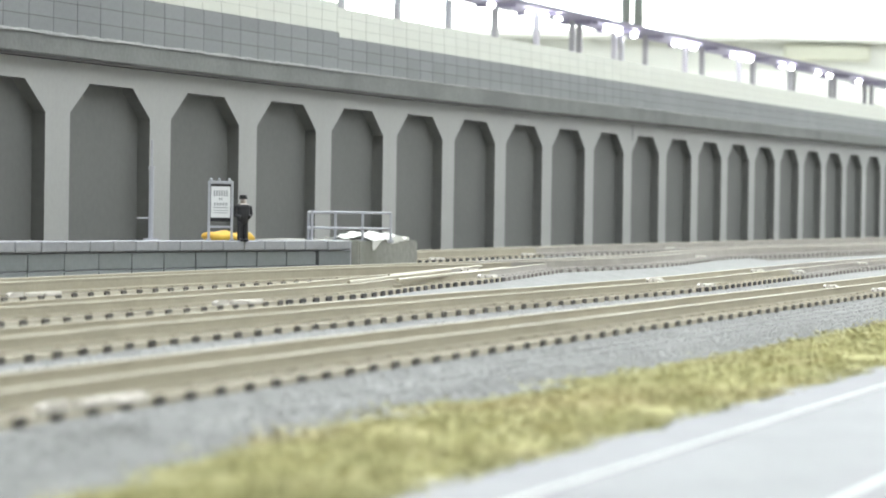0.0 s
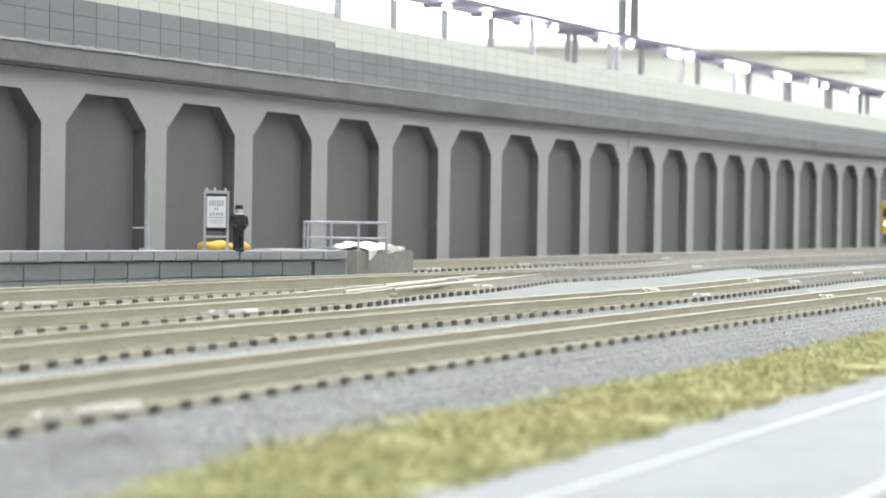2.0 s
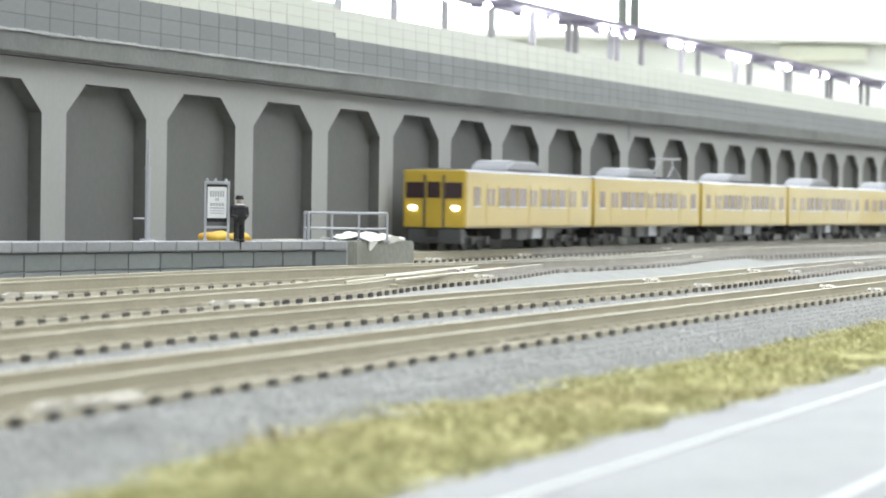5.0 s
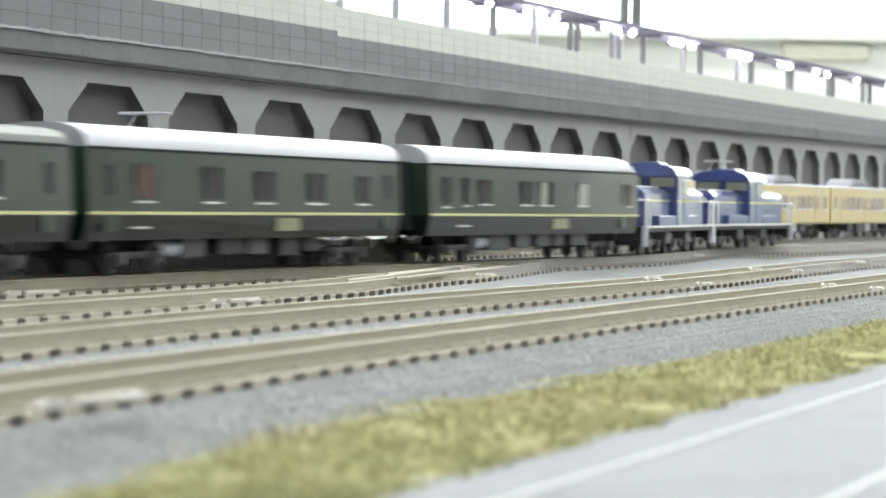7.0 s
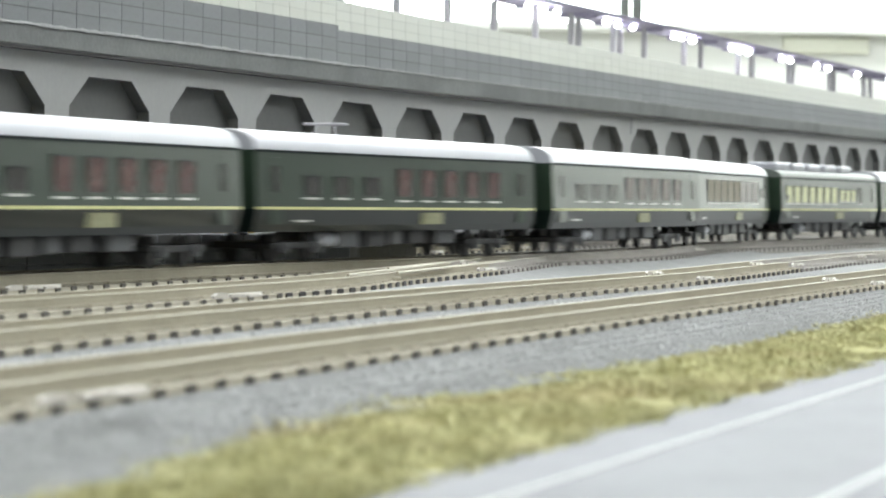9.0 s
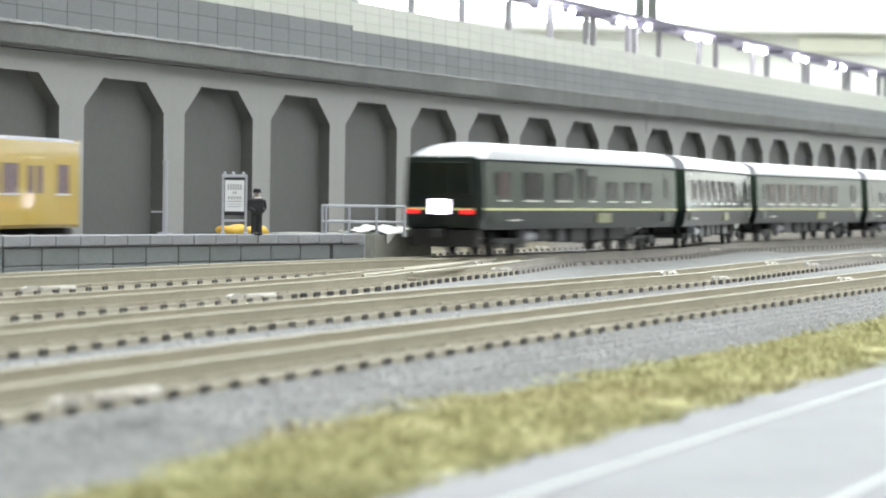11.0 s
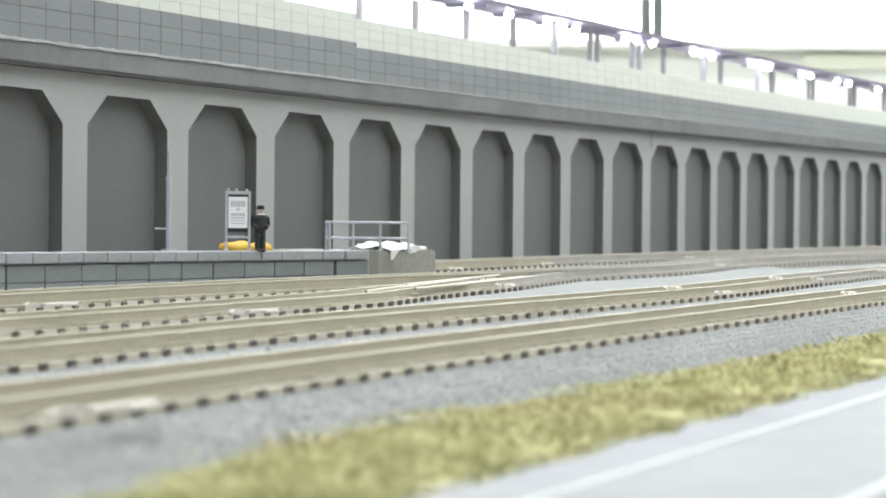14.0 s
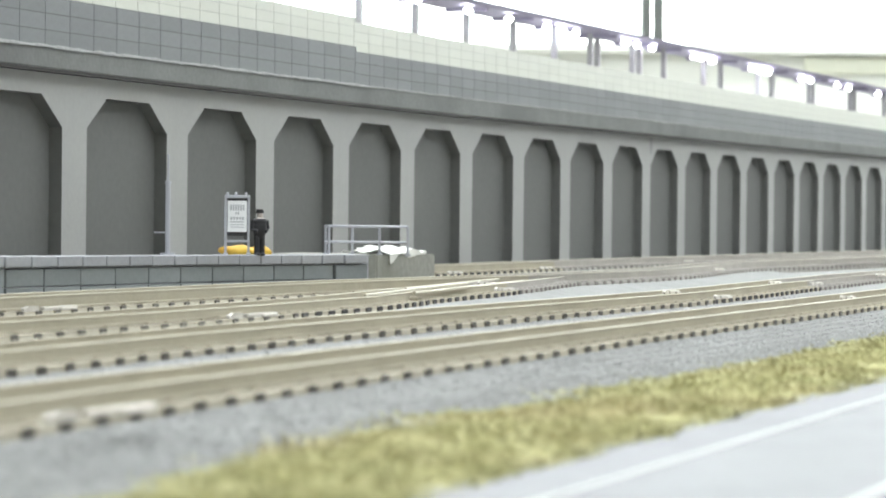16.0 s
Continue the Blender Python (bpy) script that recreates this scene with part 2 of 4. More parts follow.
class Way:
    """A smooth line through plan points, measured along its length."""

    def __init__(self, pts):
        P = [Vector(p) for p in pts]
        P = [P[0] * 2 - P[1]] + P + [P[-1] * 2 - P[-2]]
        out = []
        for i in range(1, len(P) - 2):
            a, b, c, d = P[i - 1:i + 3]
            for k in range(24):
                t = k / 24
                out.append(0.5 * (2 * b + (c - a) * t + (2 * a - 5 * b + 4 * c - d) * t * t + (3 * b - a - 3 * c + d) * t ** 3))
        out.append(P[-2])
        self.p = np.array([tuple(v) for v in out])
        self.s = np.concatenate([[0], np.cumsum(np.linalg.norm(np.diff(self.p, axis=0), axis=1))])

    def at(self, s):
        s0 = min(max(s, 0), self.s[-1])
        x, y = np.interp(s0, self.s, self.p[:, 0]), np.interp(s0, self.s, self.p[:, 1])
        dx, dy = self.way(s0)
        return x + dx * (s - s0), y + dy * (s - s0)

    def way(self, s):
        a, b = max(s - 1.0, 0), min(s + 1.0, self.s[-1])
        d = np.array([np.interp(b, self.s, self.p[:, k]) - np.interp(a, self.s, self.p[:, k]) for k in (0, 1)])
        return d / np.linalg.norm(d)

    def near(self, y):
        """Length at which the line has this y."""
        k = (np.abs(self.p[:, 0]) < 45) & (self.p[:, 1] > 15) & (self.p[:, 1] < 240)
        return float(np.interp(y, self.p[k, 1], self.s[k]))


ROW1 = Way([(-9.4, 18), (-6.0, 28.5), (-4.46, 33.3), (-0.05, 46.1), (11.4, 78.3), (24, 114), (42, 160), (62, 205)])
ROW2 = Way([(-11.6, 29), (-7.44, 41.1), (-5.8, 46.4), (-3.2, 53.9), (0.37, 63.9), (3.42, 71.93), (7.0, 81.9), (10.1, 92.0), (12.7, 100.26), (18.8, 118.35), (37, 163), (57, 208)])
ROW3 = Way([(-15.2, 35), (-9.2, 52.6), (-6.6, 60.0), (-3.45, 70.0), (-2.5, 74.06), (-1.9, 77.13), (-0.95, 81.15), (0.1, 85.09), (1.37, 91.12), (2.33, 96.15), (4.0, 104.28), (5.8, 111.5)])
MAIN = Way([(-120, 330), (-200, 300), (-250, 230), (-260, 130), (-250, 50), (-200, -10), (-120, -20), (-60, 3), (-18.2, 48.2), (-14.1, 57.2), (-11.38, 64.52), (-10.05, 68.57), (-8.5, 72.84), (-6.6, 78.0), (-4.95, 82.14), (-2.78, 87.15), (-0.28, 92.27), (7.7, 111.9), (13.0, 132.3), (21.0, 152.3), (36, 188), (58, 232), (110, 300), (180, 325), (250, 298), (270, 220), (240, 120), (180, 40), (120, -20)])
FAR = Way([(-120, 336), (-204, 306), (-256, 233), (-266, 130), (-256, 48), (-204, -16), (-122, -26), (-64, -1), (-22.5, 50), (-14.6, 72), (-8.4, 92), (-2.6, 111), (3.4, 129), (9.9, 146.5), (15.6, 161), (23.0, 179.5), (36, 209), (59, 248), (108, 307), (180, 333), (257, 304), (278, 220), (247, 116), (186, 35), (124, -26)])
WALLP = [(-11.27, 92.0, 0.3127)]
for i in range(60):
    x, y, a = WALLP[-1]
    WALLP.append((x + 8.167 * math.sin(a + 0.001), y + 8.167 * math.cos(a + 0.001), a + 0.002))


def wall_at(i):
    """Middle of bay i of the arcade and its direction; i may lie between bays."""
    if i < 0:
        x, y, a = WALLP[0]
        return x + 8.167 * i * math.sin(a), y + 8.167 * i * math.cos(a), a
    k = int(i)
    (x0, y0, a0), (x1, y1, a1) = WALLP[k], WALLP[k + 1]
    f = i - k
    return x0 + (x1 - x0) * f, y0 + (y1 - y0) * f, a0 + (a1 - a0) * f

# ---------------------------------------------------------------- room


def room():
    x0, x1, y0, y1, z0, z1 = -380.0, 490.0, -300.0, 620.0, -115.0, 250.0
    t = 12.0
    solo("floor", box(bmesh.new(), x0, x1, y0, y1, z0 - t, z0), M_FLOOR, "grey vinyl room floor below the layout", "floor", kind="structure")
    solo("ceiling", box(bmesh.new(), x0, x1, y0, y1, z1, z1 + t), M_CEIL, "plain white room ceiling over the layout", "ceiling", kind="structure")
    solo("wall_west", box(bmesh.new(), x0 - t, x0, y0 - t, y1 + t, z0 - t, z1 + t), M_ROOM, "plain cream painted room wall", "wall", kind="structure")
    # unseen wall; its dark tone is added to keep coach reflections low
    solo("wall_east", box(bmesh.new(), x1, x1 + t, y0 - t, y1 + t, z0 - t, z1 + t), M_EAST, "unseen room wall, made dark to dim the coach reflections", "wall", kind="structure")
    solo("wall_south", box(bmesh.new(), x0, x1, y0 - t, y0, z0 - t, z1 + t), M_ROOM, "plain cream painted room wall", "wall", kind="structure")
    # window wall: sill, lintel and piers round one long opening
    bm = bmesh.new()
    # window runs on unseen to the right, lengthened to brighten coach reflections
    a, b, lo, hi = -120.0, 464.0, 42.0, 200.0
    box(bm, x0, x1, y1, y1 + t, z0 - t, lo)
    box(bm, x0, x1, y1, y1 + t, hi, z1 + t)
    box(bm, x0, a, y1, y1 + t, lo, hi)
    box(bm, b, x1, y1, y1 + t, lo, hi)
    solo("wall_north", bm, M_ROOM, "cream room wall with a long bright window", "wall", kind="structure")
    win = thing("window_1", "long bright window with dark mullions", "window", kind="structure")
    for mx in (-75, 42.5, 160, 277, 394):
        for o in (-1.35, 1.5):
            part("mullion", box(bmesh.new(), mx + o - 1.15, mx + o + 1.15, y1 + 2, y1 + 7, lo, hi, bevel=0.3), M_FRAME, win, "dark metal mullion")
    part("window_sill", box(bmesh.new(), a - 3, b + 3, y1 - 4, y1 + 8, lo - 2.0, lo, bevel=0.4), M_ROOM, win)
    solo("backdrop", box(bmesh.new(), x0, x1, y1 + 60, y1 + 61, -100, 330), M_SKYCARD, "overcast daylight outside the window", "sky", kind="structure")
    solo("notice_board", box(bmesh.new(), 77, 96.5, y1 - 1.5, y1, 35.8, 39.6, bevel=0.4), mat("pale_green_board", (0.80, 0.81, 0.68), 0.8, var=0.03, bump=0.0), "pale green board on the cream room wall", "board")
    for lx, ly in LAMPS:
        li = thing("ceiling_light", "unseen white ceiling fixture for the overhead and added fill light", "light", place(lx, ly, 249), group="ceiling lights")
        part("housing", box(bmesh.new(), -95, 95, -20, 20, -1.0, 1.0, bevel=0.4), M_CEIL, li)


room()

# ---------------------------------------------------------------- ground, road and grass
GZ = -0.62


GRID = []


def ground_at(u, v):
    us, vs, Z = GRID
    i, j = np.clip(np.searchsorted(us, u), 1, len(us) - 1), np.clip(np.searchsorted(vs, v), 1, len(vs) - 1)
    return 0.25 * (Z[i, j] + Z[i - 1, j] + Z[i, j - 1] + Z[i - 1, j - 1])


def ground_sheet():
    """Ballast and scenery sheet over the baseboard, a little uneven, raised under the tracks."""
    us = np.concatenate([np.arange(-60, 16, 4.0), np.arange(16, 120, 0.4), np.arange(120, 300, 2.0)])
    vs = np.concatenate([np.arange(-110, -46, 8.0), np.arange(-46, -8.8, 0.3), np.arange(-8.8, 50, 6.0)])
    U, V = np.meshgrid(us, vs, indexing="ij")
    X, Y = U * SH + V * CH, U * CH - V * SH
    rng = np.random.RandomState(3)
    Z = np.full(U.shape, GZ - 0.03)
    fine = (V > -46) & (V < -9.3)
    Z = Z + np.where(fine & (V < -15), rng.uniform(-0.015, 0.02, U.shape), 0)
    for w in (ROW1, ROW2, ROW3, MAIN, FAR):
        d = np.full(U.shape, 99.0)
        for px, py in zip(np.interp(np.arange(0, w.s[-1], 0.7), w.s, w.p[:, 0]), np.interp(np.arange(0, w.s[-1], 0.7), w.s, w.p[:, 1])):
            if py < 8 or py > 135:
                continue
            d = np.minimum(d, np.hypot(X - px, Y - py))
        # distance to sampled points is close enough to the line for a soft shoulder
        Z = np.where(fine, np.maximum(Z, GZ + 0.17 * np.clip((2.7 - d) / 1.1, 0, 1) + rng.uniform(-0.006, 0.006, U.shape)), Z)
    GRID.extend([us, vs, Z])
    n, m = U.shape
    verts = np.stack([X, Y, Z], -1).reshape(-1, 3)
    i = np.arange(n - 1)[:, None] * m + np.arange(m - 1)[None, :]
    faces = np.stack([i, i + m, i + m + 1, i + 1], -1).reshape(-1, 4)
    me = raw("ground", verts, faces.tolist(), M_BALLAST)
    me.polygons.foreach_set("use_smooth", [True] * len(me.polygons))
    tagged(new("ground", me), "grey model ballast over the baseboard", "ground", kind="structure")
    bm = bmesh.new()
    box(bm, -290, 305, -85, 352, -9.0, GZ - 0.12)
    bm.normal_update()
    for f in bm.faces:
        f.material_index = 1 if f.normal.z > 0.5 else 0
    solo("baseboard", bm, [M_BOARD, M_BALLAST], "wooden baseboard carrying the model railway", "baseboard", kind="structure")
    bm = bmesh.new()
    for x in (-270, 0, 285):
        for y in (-70, 335):
            box(bm, x - 4, x + 4, y - 4, y + 4, -115, -9)
    solo("trestle", bm, M_BOARD, "wooden trestle legs under the baseboard", "trestle", kind="structure")


ground_sheet()


def strip(u0, u1, v0, v1, z0, z1, step=0):
    bm = bmesh.new()
    prism(bm, [uv(u0, v0), uv(u1, v0), uv(u1, v1), uv(u0, v1)], z0, z1, "z")
    return bm


def road():
    solo("road", strip(-40, 290, -8.9, 22, GZ - 0.3, GZ + 0.045), M_ROAD, "pale grey model road with white lines", "road", kind="structure")
    for v, w in ((-7.47, 0.052), (-4.87, 0.055)):
        solo("road_line", strip(-40, 290, v - w, v + w, GZ + 0.045, GZ + 0.062), M_LINE, "white painted line on the road", "road line", kind="structure")


road()


def grass():
    """A strip of flocked turf with ragged edges: a low mat and many short blades."""
    rng = np.random.RandomState(7)
    us = np.arange(14, 190, 0.3)
    k = 14
    # plan of the two ragged edges, with a bare notch in the far one
    far = np.interp(us, [16, 22, 24, 27, 32, 34.6, 35.6, 36.3, 37.1, 39.7, 41, 46, 53, 62, 90], [-9.9, -10.3, -10.75, -11.3, -11.5, -11.4, -10.8, -10.35, -11.0, -11.5, -11.15, -10.85, -11.0, -11.2, -11.1])
    far += 0.1 * np.sin(us * 2.1) + 0.12 * np.sin(us * 4.7 + 1) + rng.uniform(-0.13, 0.13, len(us))
    nearv = np.interp(us, [16, 36, 40, 45, 90], [-8.5, -8.53, -8.38, -8.32, -8.4]) + 0.04 * np.sin(us * 1.9) + rng.uniform(-0.06, 0.06, len(us))
    verts, faces = [], []
    hgt = lambda u, v: 0.05 * math.sin(u * 0.9 + v) + 0.05 * math.sin(u * 2.3 - v * 2.9) + 0.05
    for i, u in enumerate(us):
        for j in range(k):
            f = j / (k - 1)
            v = far[i] * (1 - f) + nearv[i] * f
            edge = min(1, min(f, 1 - f) * 6)
            x, y = uv(u, v)
            verts.append((x, y, GZ - 0.05 + edge * (0.08 + 0.6 * hgt(u, v) + rng.uniform(-0.04, 0.05))))
    for i in range(len(us) - 1):
        for j in range(k - 1):
            a = i * k + j
            faces.append((a, a + k, a + k + 1, a + 1))
    turf = tagged(new("turf", raw("turf", verts, faces, M_TURF)), "mown-looking olive green model turf beside the road", "grass", kind="stuff")
    turf.data.polygons.foreach_set("use_smooth", [True] * len(turf.data.polygons))
    n = 150000
    u = 16 + 170 * rng.beta(1.0, 2.6, n)
    f = np.where(rng.uniform(0, 1, n) < 0.85, rng.uniform(-0.02, 1.02, n), rng.normal(-0.05, 0.12, n))
    v = np.interp(u, us, far) * (1 - f) + np.interp(u, us, nearv) * f
    patch = 0.5 + 0.5 * np.sin(u * 1.7 + 2 * np.sin(v * 2.0)) * np.sin(v * 3.1 + u * 0.4)
    keep = rng.uniform(0, 1, n) < 0.35 + 0.65 * patch
    u, v, patch = u[keep], v[keep], patch[keep]
    n = len(u)
    x, y = u * SH + v * CH, u * CH - v * SH
    a = rng.uniform(0, 6.283, n)
    h = rng.uniform(0.04, 0.095, n) * (0.6 + 0.8 * patch)
    w = rng.uniform(0.018, 0.04, n)
    lx, ly = rng.normal(0, 0.10, n), rng.normal(0, 0.10, n)
    z = np.full(n, GZ + 0.02) + 0.09 * np.clip(np.minimum((v + 11.5), (-8.5 - v)), -0.2, 1)
    A = np.stack([x - w * np.cos(a), y - w * np.sin(a), z], -1)
    B = np.stack([x + w * np.cos(a), y + w * np.sin(a), z], -1)
    C = np.stack([x + lx, y + ly, z + h], -1)
    verts = np.stack([A, B, C], 1).reshape(-1, 3)
    faces = np.arange(3 * n).reshape(-1, 3).tolist()
    tagged(new("grass", raw("grass", verts, faces, M_GRASS)), "short yellow-green static grass along the road", "grass", kind="stuff")
    # loose ballast stones lying on the shoulder
    n = 70000
    u = 16 + 120 * rng.beta(1.0, 2.2, n)
    v = np.where(rng.uniform(0, 1, n) < 0.7, rng.uniform(-14.5, -10.7, n), rng.uniform(-20.0, -17.2, n))
    keep = rng.uniform(0, 1, n) < 0.72 + 0.28 * np.sin(u * 1.1 + 3 * np.sin(v * 1.3)) * np.sin(v * 2.2 - u * 0.7)
    u, v = u[keep], v[keep]
    n = len(u)
    x, y = u * SH + v * CH, u * CH - v * SH
    r = rng.uniform(0.02, 0.05, n) + 0.035 * rng.uniform(0, 1, n) ** 4
    base = np.array([(1, 0, -.3), (-.5, .87, -.3), (-.5, -.87, -.3), (0.1, 0.05, 0.42)])
    rot = rng.uniform(0, 6.283, n)
    bx = base[None, :, 0] * np.cos(rot)[:, None] - base[None, :, 1] * np.sin(rot)[:, None]
    by = base[None, :, 0] * np.sin(rot)[:, None] + base[None, :, 1] * np.cos(rot)[:, None]
    V = np.stack([x[:, None] + bx * r[:, None], y[:, None] + by * r[:, None], (ground_at(u, v) + 0.012)[:, None] + base[None, :, 2] * r[:, None]], -1).reshape(-1, 3)
    q = np.arange(n)[:, None] * 4
    F = np.concatenate([q + np.array(t) for t in ((0, 1, 3), (1, 2, 3), (2, 0, 3))]).tolist()
    tagged(new("gravel", raw("gravel", V, F, M_STONE)), "loose grey ballast stones beside the track", "gravel", kind="stuff")


grass()

# ---------------------------------------------------------------- tracks
GAUGE, SLEEPER, PITCH = 1.35, 2.5, 0.93


def sleeper_mesh(top, end, w=0.135):
    bm = bmesh.new()
    h = SLEEPER / 2
    b = 0.03
    prof = [(-w, -0.64), (w, -0.64), (w, -0.32 - b), (w - b, -0.32), (-w + b, -0.32), (-w, -0.32 - b)]
    prism(bm, prof, -h + 0.035, h - 0.035, "y", mi=0)
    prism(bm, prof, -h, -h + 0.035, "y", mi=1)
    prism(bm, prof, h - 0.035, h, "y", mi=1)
    # rail clips
    for y in (-GAUGE / 2 - 0.16, -GAUGE / 2 + 0.16, GAUGE / 2 - 0.16, GAUGE / 2 + 0.16):
        box(bm, -0.09, 0.09, y - 0.05, y + 0.05, -0.32, -0.295)
    return mesh_of("sleeper", bm, top, end)


M_BLACK = mat("black_sleeper_end_gap_shade", (0.018, 0.015, 0.014), 0.7, var=0.25)
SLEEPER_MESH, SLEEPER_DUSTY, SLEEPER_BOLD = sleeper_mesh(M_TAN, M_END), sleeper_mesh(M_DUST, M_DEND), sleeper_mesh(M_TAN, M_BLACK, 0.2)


def rail_mesh(way, side, s0, s1, dusty=False, low=0.0):
    prof = [(-0.13, -0.32), (0.13, -0.32), (0.13, -0.29), (0.062, -0.27), (0.05, -0.08), (0.055, -0.06), (0.055, -0.012), (0.04, 0.0),
            (-0.04, 0.0), (-0.055, -0.012), (-0.055, -0.06), (-0.05, -0.08), (-0.062, -0.27), (-0.13, -0.29)]
    prof = [(p, -0.32 + (z + 0.32) * (1 - low / 0.32)) for p, z in prof]
    ss = np.linspace(s0, s1, max(3, int((s1 - s0) / 0.8) + 1))
    verts, faces, mi = [], [], []
    k = len(prof)
    for s in ss:
        x, y = way.at(s)
        dx, dy = way.way(s)
        for p, z in prof:
            o = side * GAUGE / 2 + p
            verts.append((x + dy * o, y - dx * o, z))
    for i in range(len(ss) - 1):
        for j in range(k):
            a, b = i * k + j, i * k + (j + 1) % k
            faces.append((a, b, b + k, a + k))
            mi.append(1 if j in (6, 7, 8) else 0)
    faces.append(tuple(range(k)))
    mi.append(0)
    me = raw("rail", verts, faces, M_DRAIL if dusty else M_RAIL, M_RTOP)
    me.polygons.foreach_set("material_index", mi)
    return me


def track(way, s0, s1, label, near_n, dusty=False, low=0.0, first=0.0, bold=False):
    top = M_DUST if dusty else M_TAN
    t = thing("railway_track", label, "track", group="tracks of the yard")
    for side in (-1, 1):
        part("rail", rail_mesh(way, side, s0, s1, dusty, low), None, t, "dust-coloured rail with a worn head")
    proto_v = np.array([tuple(v.co) for v in SLEEPER_MESH.vertices]) / S
    proto_f = [list(p.vertices) for p in SLEEPER_MESH.polygons]
    proto_m = [p.material_index for p in SLEEPER_MESH.polygons]
    rv, rf, rm = [], [], []
    rng = random.Random(int(s0 * 10) + 5)
    for i, s in enumerate(np.arange(s0, s1, PITCH)):
        x, y = way.at(s)
        dx, dy = way.way(s)
        ang = math.atan2(dy, dx) + rng.uniform(-0.012, 0.012)
        if 0 <= i - int(first / PITCH) < near_n:
            part("sleeper", SLEEPER_BOLD if bold else SLEEPER_DUSTY if dusty else SLEEPER_MESH, None, t, at=place(x, y, rng.uniform(-0.006, 0.004), ang))
        else:
            c, sn = math.cos(ang), math.sin(ang)
            o = len(rv)
            rv += [(x + c * p[0] - sn * p[1], y + sn * p[0] + c * p[1], p[2]) for p in proto_v]
            rf += [[o + q for q in f] for f in proto_f]
            rm += proto_m
    if rv:
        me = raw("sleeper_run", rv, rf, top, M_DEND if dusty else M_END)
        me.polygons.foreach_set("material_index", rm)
        tagged(part("sleeper_run", me, None, t), kind="stuff")
    # dirt-coloured ballast between the sleepers
    ss = np.linspace(s0, s1, max(3, int((s1 - s0) / 1.5) + 1))
    verts, faces = [], []
    for s in ss:
        x, y = way.at(s)
        dx, dy = way.way(s)
        for o, z in ((-1.27, -0.62), (-1.19, -0.345), (1.19, -0.345), (1.27, -0.62)):
            verts.append((x + dy * o, y - dx * o, z))
    for i in range(len(ss) - 1):
        for j in range(3):
            a = i * 4 + j
            faces.append((a, a + 1, a + 5, a + 4))
    tagged(part("ballast_bed", raw("ballast_bed", verts, faces, top), None, t), kind="stuff")
    return t


def tracks():
    track(ROW1, 0, ROW1.s[-1], "tan-weathered track beside the grass strip", 110, low=0.1)
    m = ROW2.near(97)
    b = ROW2.near(80)
    track(ROW2, 0, b, "tan-weathered yard track on grey ballast", 62, low=0.1)
    track(ROW2, b, m, "turnout track with black sleeper ends", 40, low=0.1, bold=True)
    track(ROW2, m, ROW2.s[-1], "brown dusty yard track leading away", 40, dusty=True, low=0.1)
    b, m = ROW3.near(65.5), ROW3.near(88.4)
    track(ROW3, 0, b, "tan-weathered yard track joining the platform track", 75, low=0.1)
    track(ROW3, b, m, "turnout with black sleeper ends and pale rails", 75, low=0.1, bold=True)
    track(ROW3, m, ROW3.s[-1] - 10, "brown dusty end of the joining yard track", 30, dusty=True, low=0.1)
    m = MAIN.near(97)
    track(MAIN, 0, m, "tan-weathered platform track with turnout", 75, first=MAIN.near(46))
    track(MAIN, m, MAIN.s[-1], "brown dusty main track curving away", 60, dusty=True)
    m = FAR.near(130)
    b, e = FAR.near(109), FAR.near(123)
    track(FAR, 0, b, "tan-weathered track between platform and arcade", 60, first=FAR.near(66))
    track(FAR, b, e, "track with black sleeper ends past the platform", 40, bold=True)
    track(FAR, e, m, "tan-weathered track nearing the arcade", 20)
    track(FAR, m, FAR.s[-1], "brown dusty track beside the arcade", 60, dusty=True)


tracks()

# ---------------------------------------------------------------- arcade wall
PITCH_W, OPEN, FLAT, CHAM = 8.167, 6.36, 3.4, 1.01
GRADE = 0.041


def bay_mesh():
    """One bay of the front: a plate with a six-cornered opening, and its reveals."""
    bm = bmesh.new()
    h, o, fl, top, up = PITCH_W / 2, OPEN / 2, FLAT / 2, 5.83, 7.2
    th = 0.46
    outer = [(-h, -1.0), (-o, -1.0), (-o, top - CHAM), (-fl, top), (fl, top), (o, top - CHAM), (o, -1.0), (h, -1.0), (h, up), (-h, up)]
    prism(bm, outer, 0.0, th, "y")
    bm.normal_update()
    # reveals take the panel's dark grey, which puts recess shade into their colour
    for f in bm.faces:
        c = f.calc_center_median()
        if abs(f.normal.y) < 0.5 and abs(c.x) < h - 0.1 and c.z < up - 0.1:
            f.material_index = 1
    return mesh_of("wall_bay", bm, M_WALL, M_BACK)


def arcade():
    # x runs along the wall, y into it
    w = thing("wall_arcade", "grey painted retaining wall with chamfered blind arches", "wall", kind="structure")
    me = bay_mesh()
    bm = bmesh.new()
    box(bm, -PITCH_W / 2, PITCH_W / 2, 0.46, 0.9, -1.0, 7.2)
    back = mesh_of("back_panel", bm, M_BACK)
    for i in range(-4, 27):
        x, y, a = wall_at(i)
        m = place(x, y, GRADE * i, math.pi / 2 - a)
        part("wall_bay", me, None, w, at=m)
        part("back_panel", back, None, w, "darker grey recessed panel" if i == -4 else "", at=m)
    # joint rib between two wall sections
    x, y, a = wall_at(8.62)
    part("joint_rib", box(bmesh.new(), -0.25, 0.25, -0.02, 0.0, 5.9, 6.8, bevel=0.008), M_LEDGE, w, at=place(x, y, 0, math.pi / 2 - a))


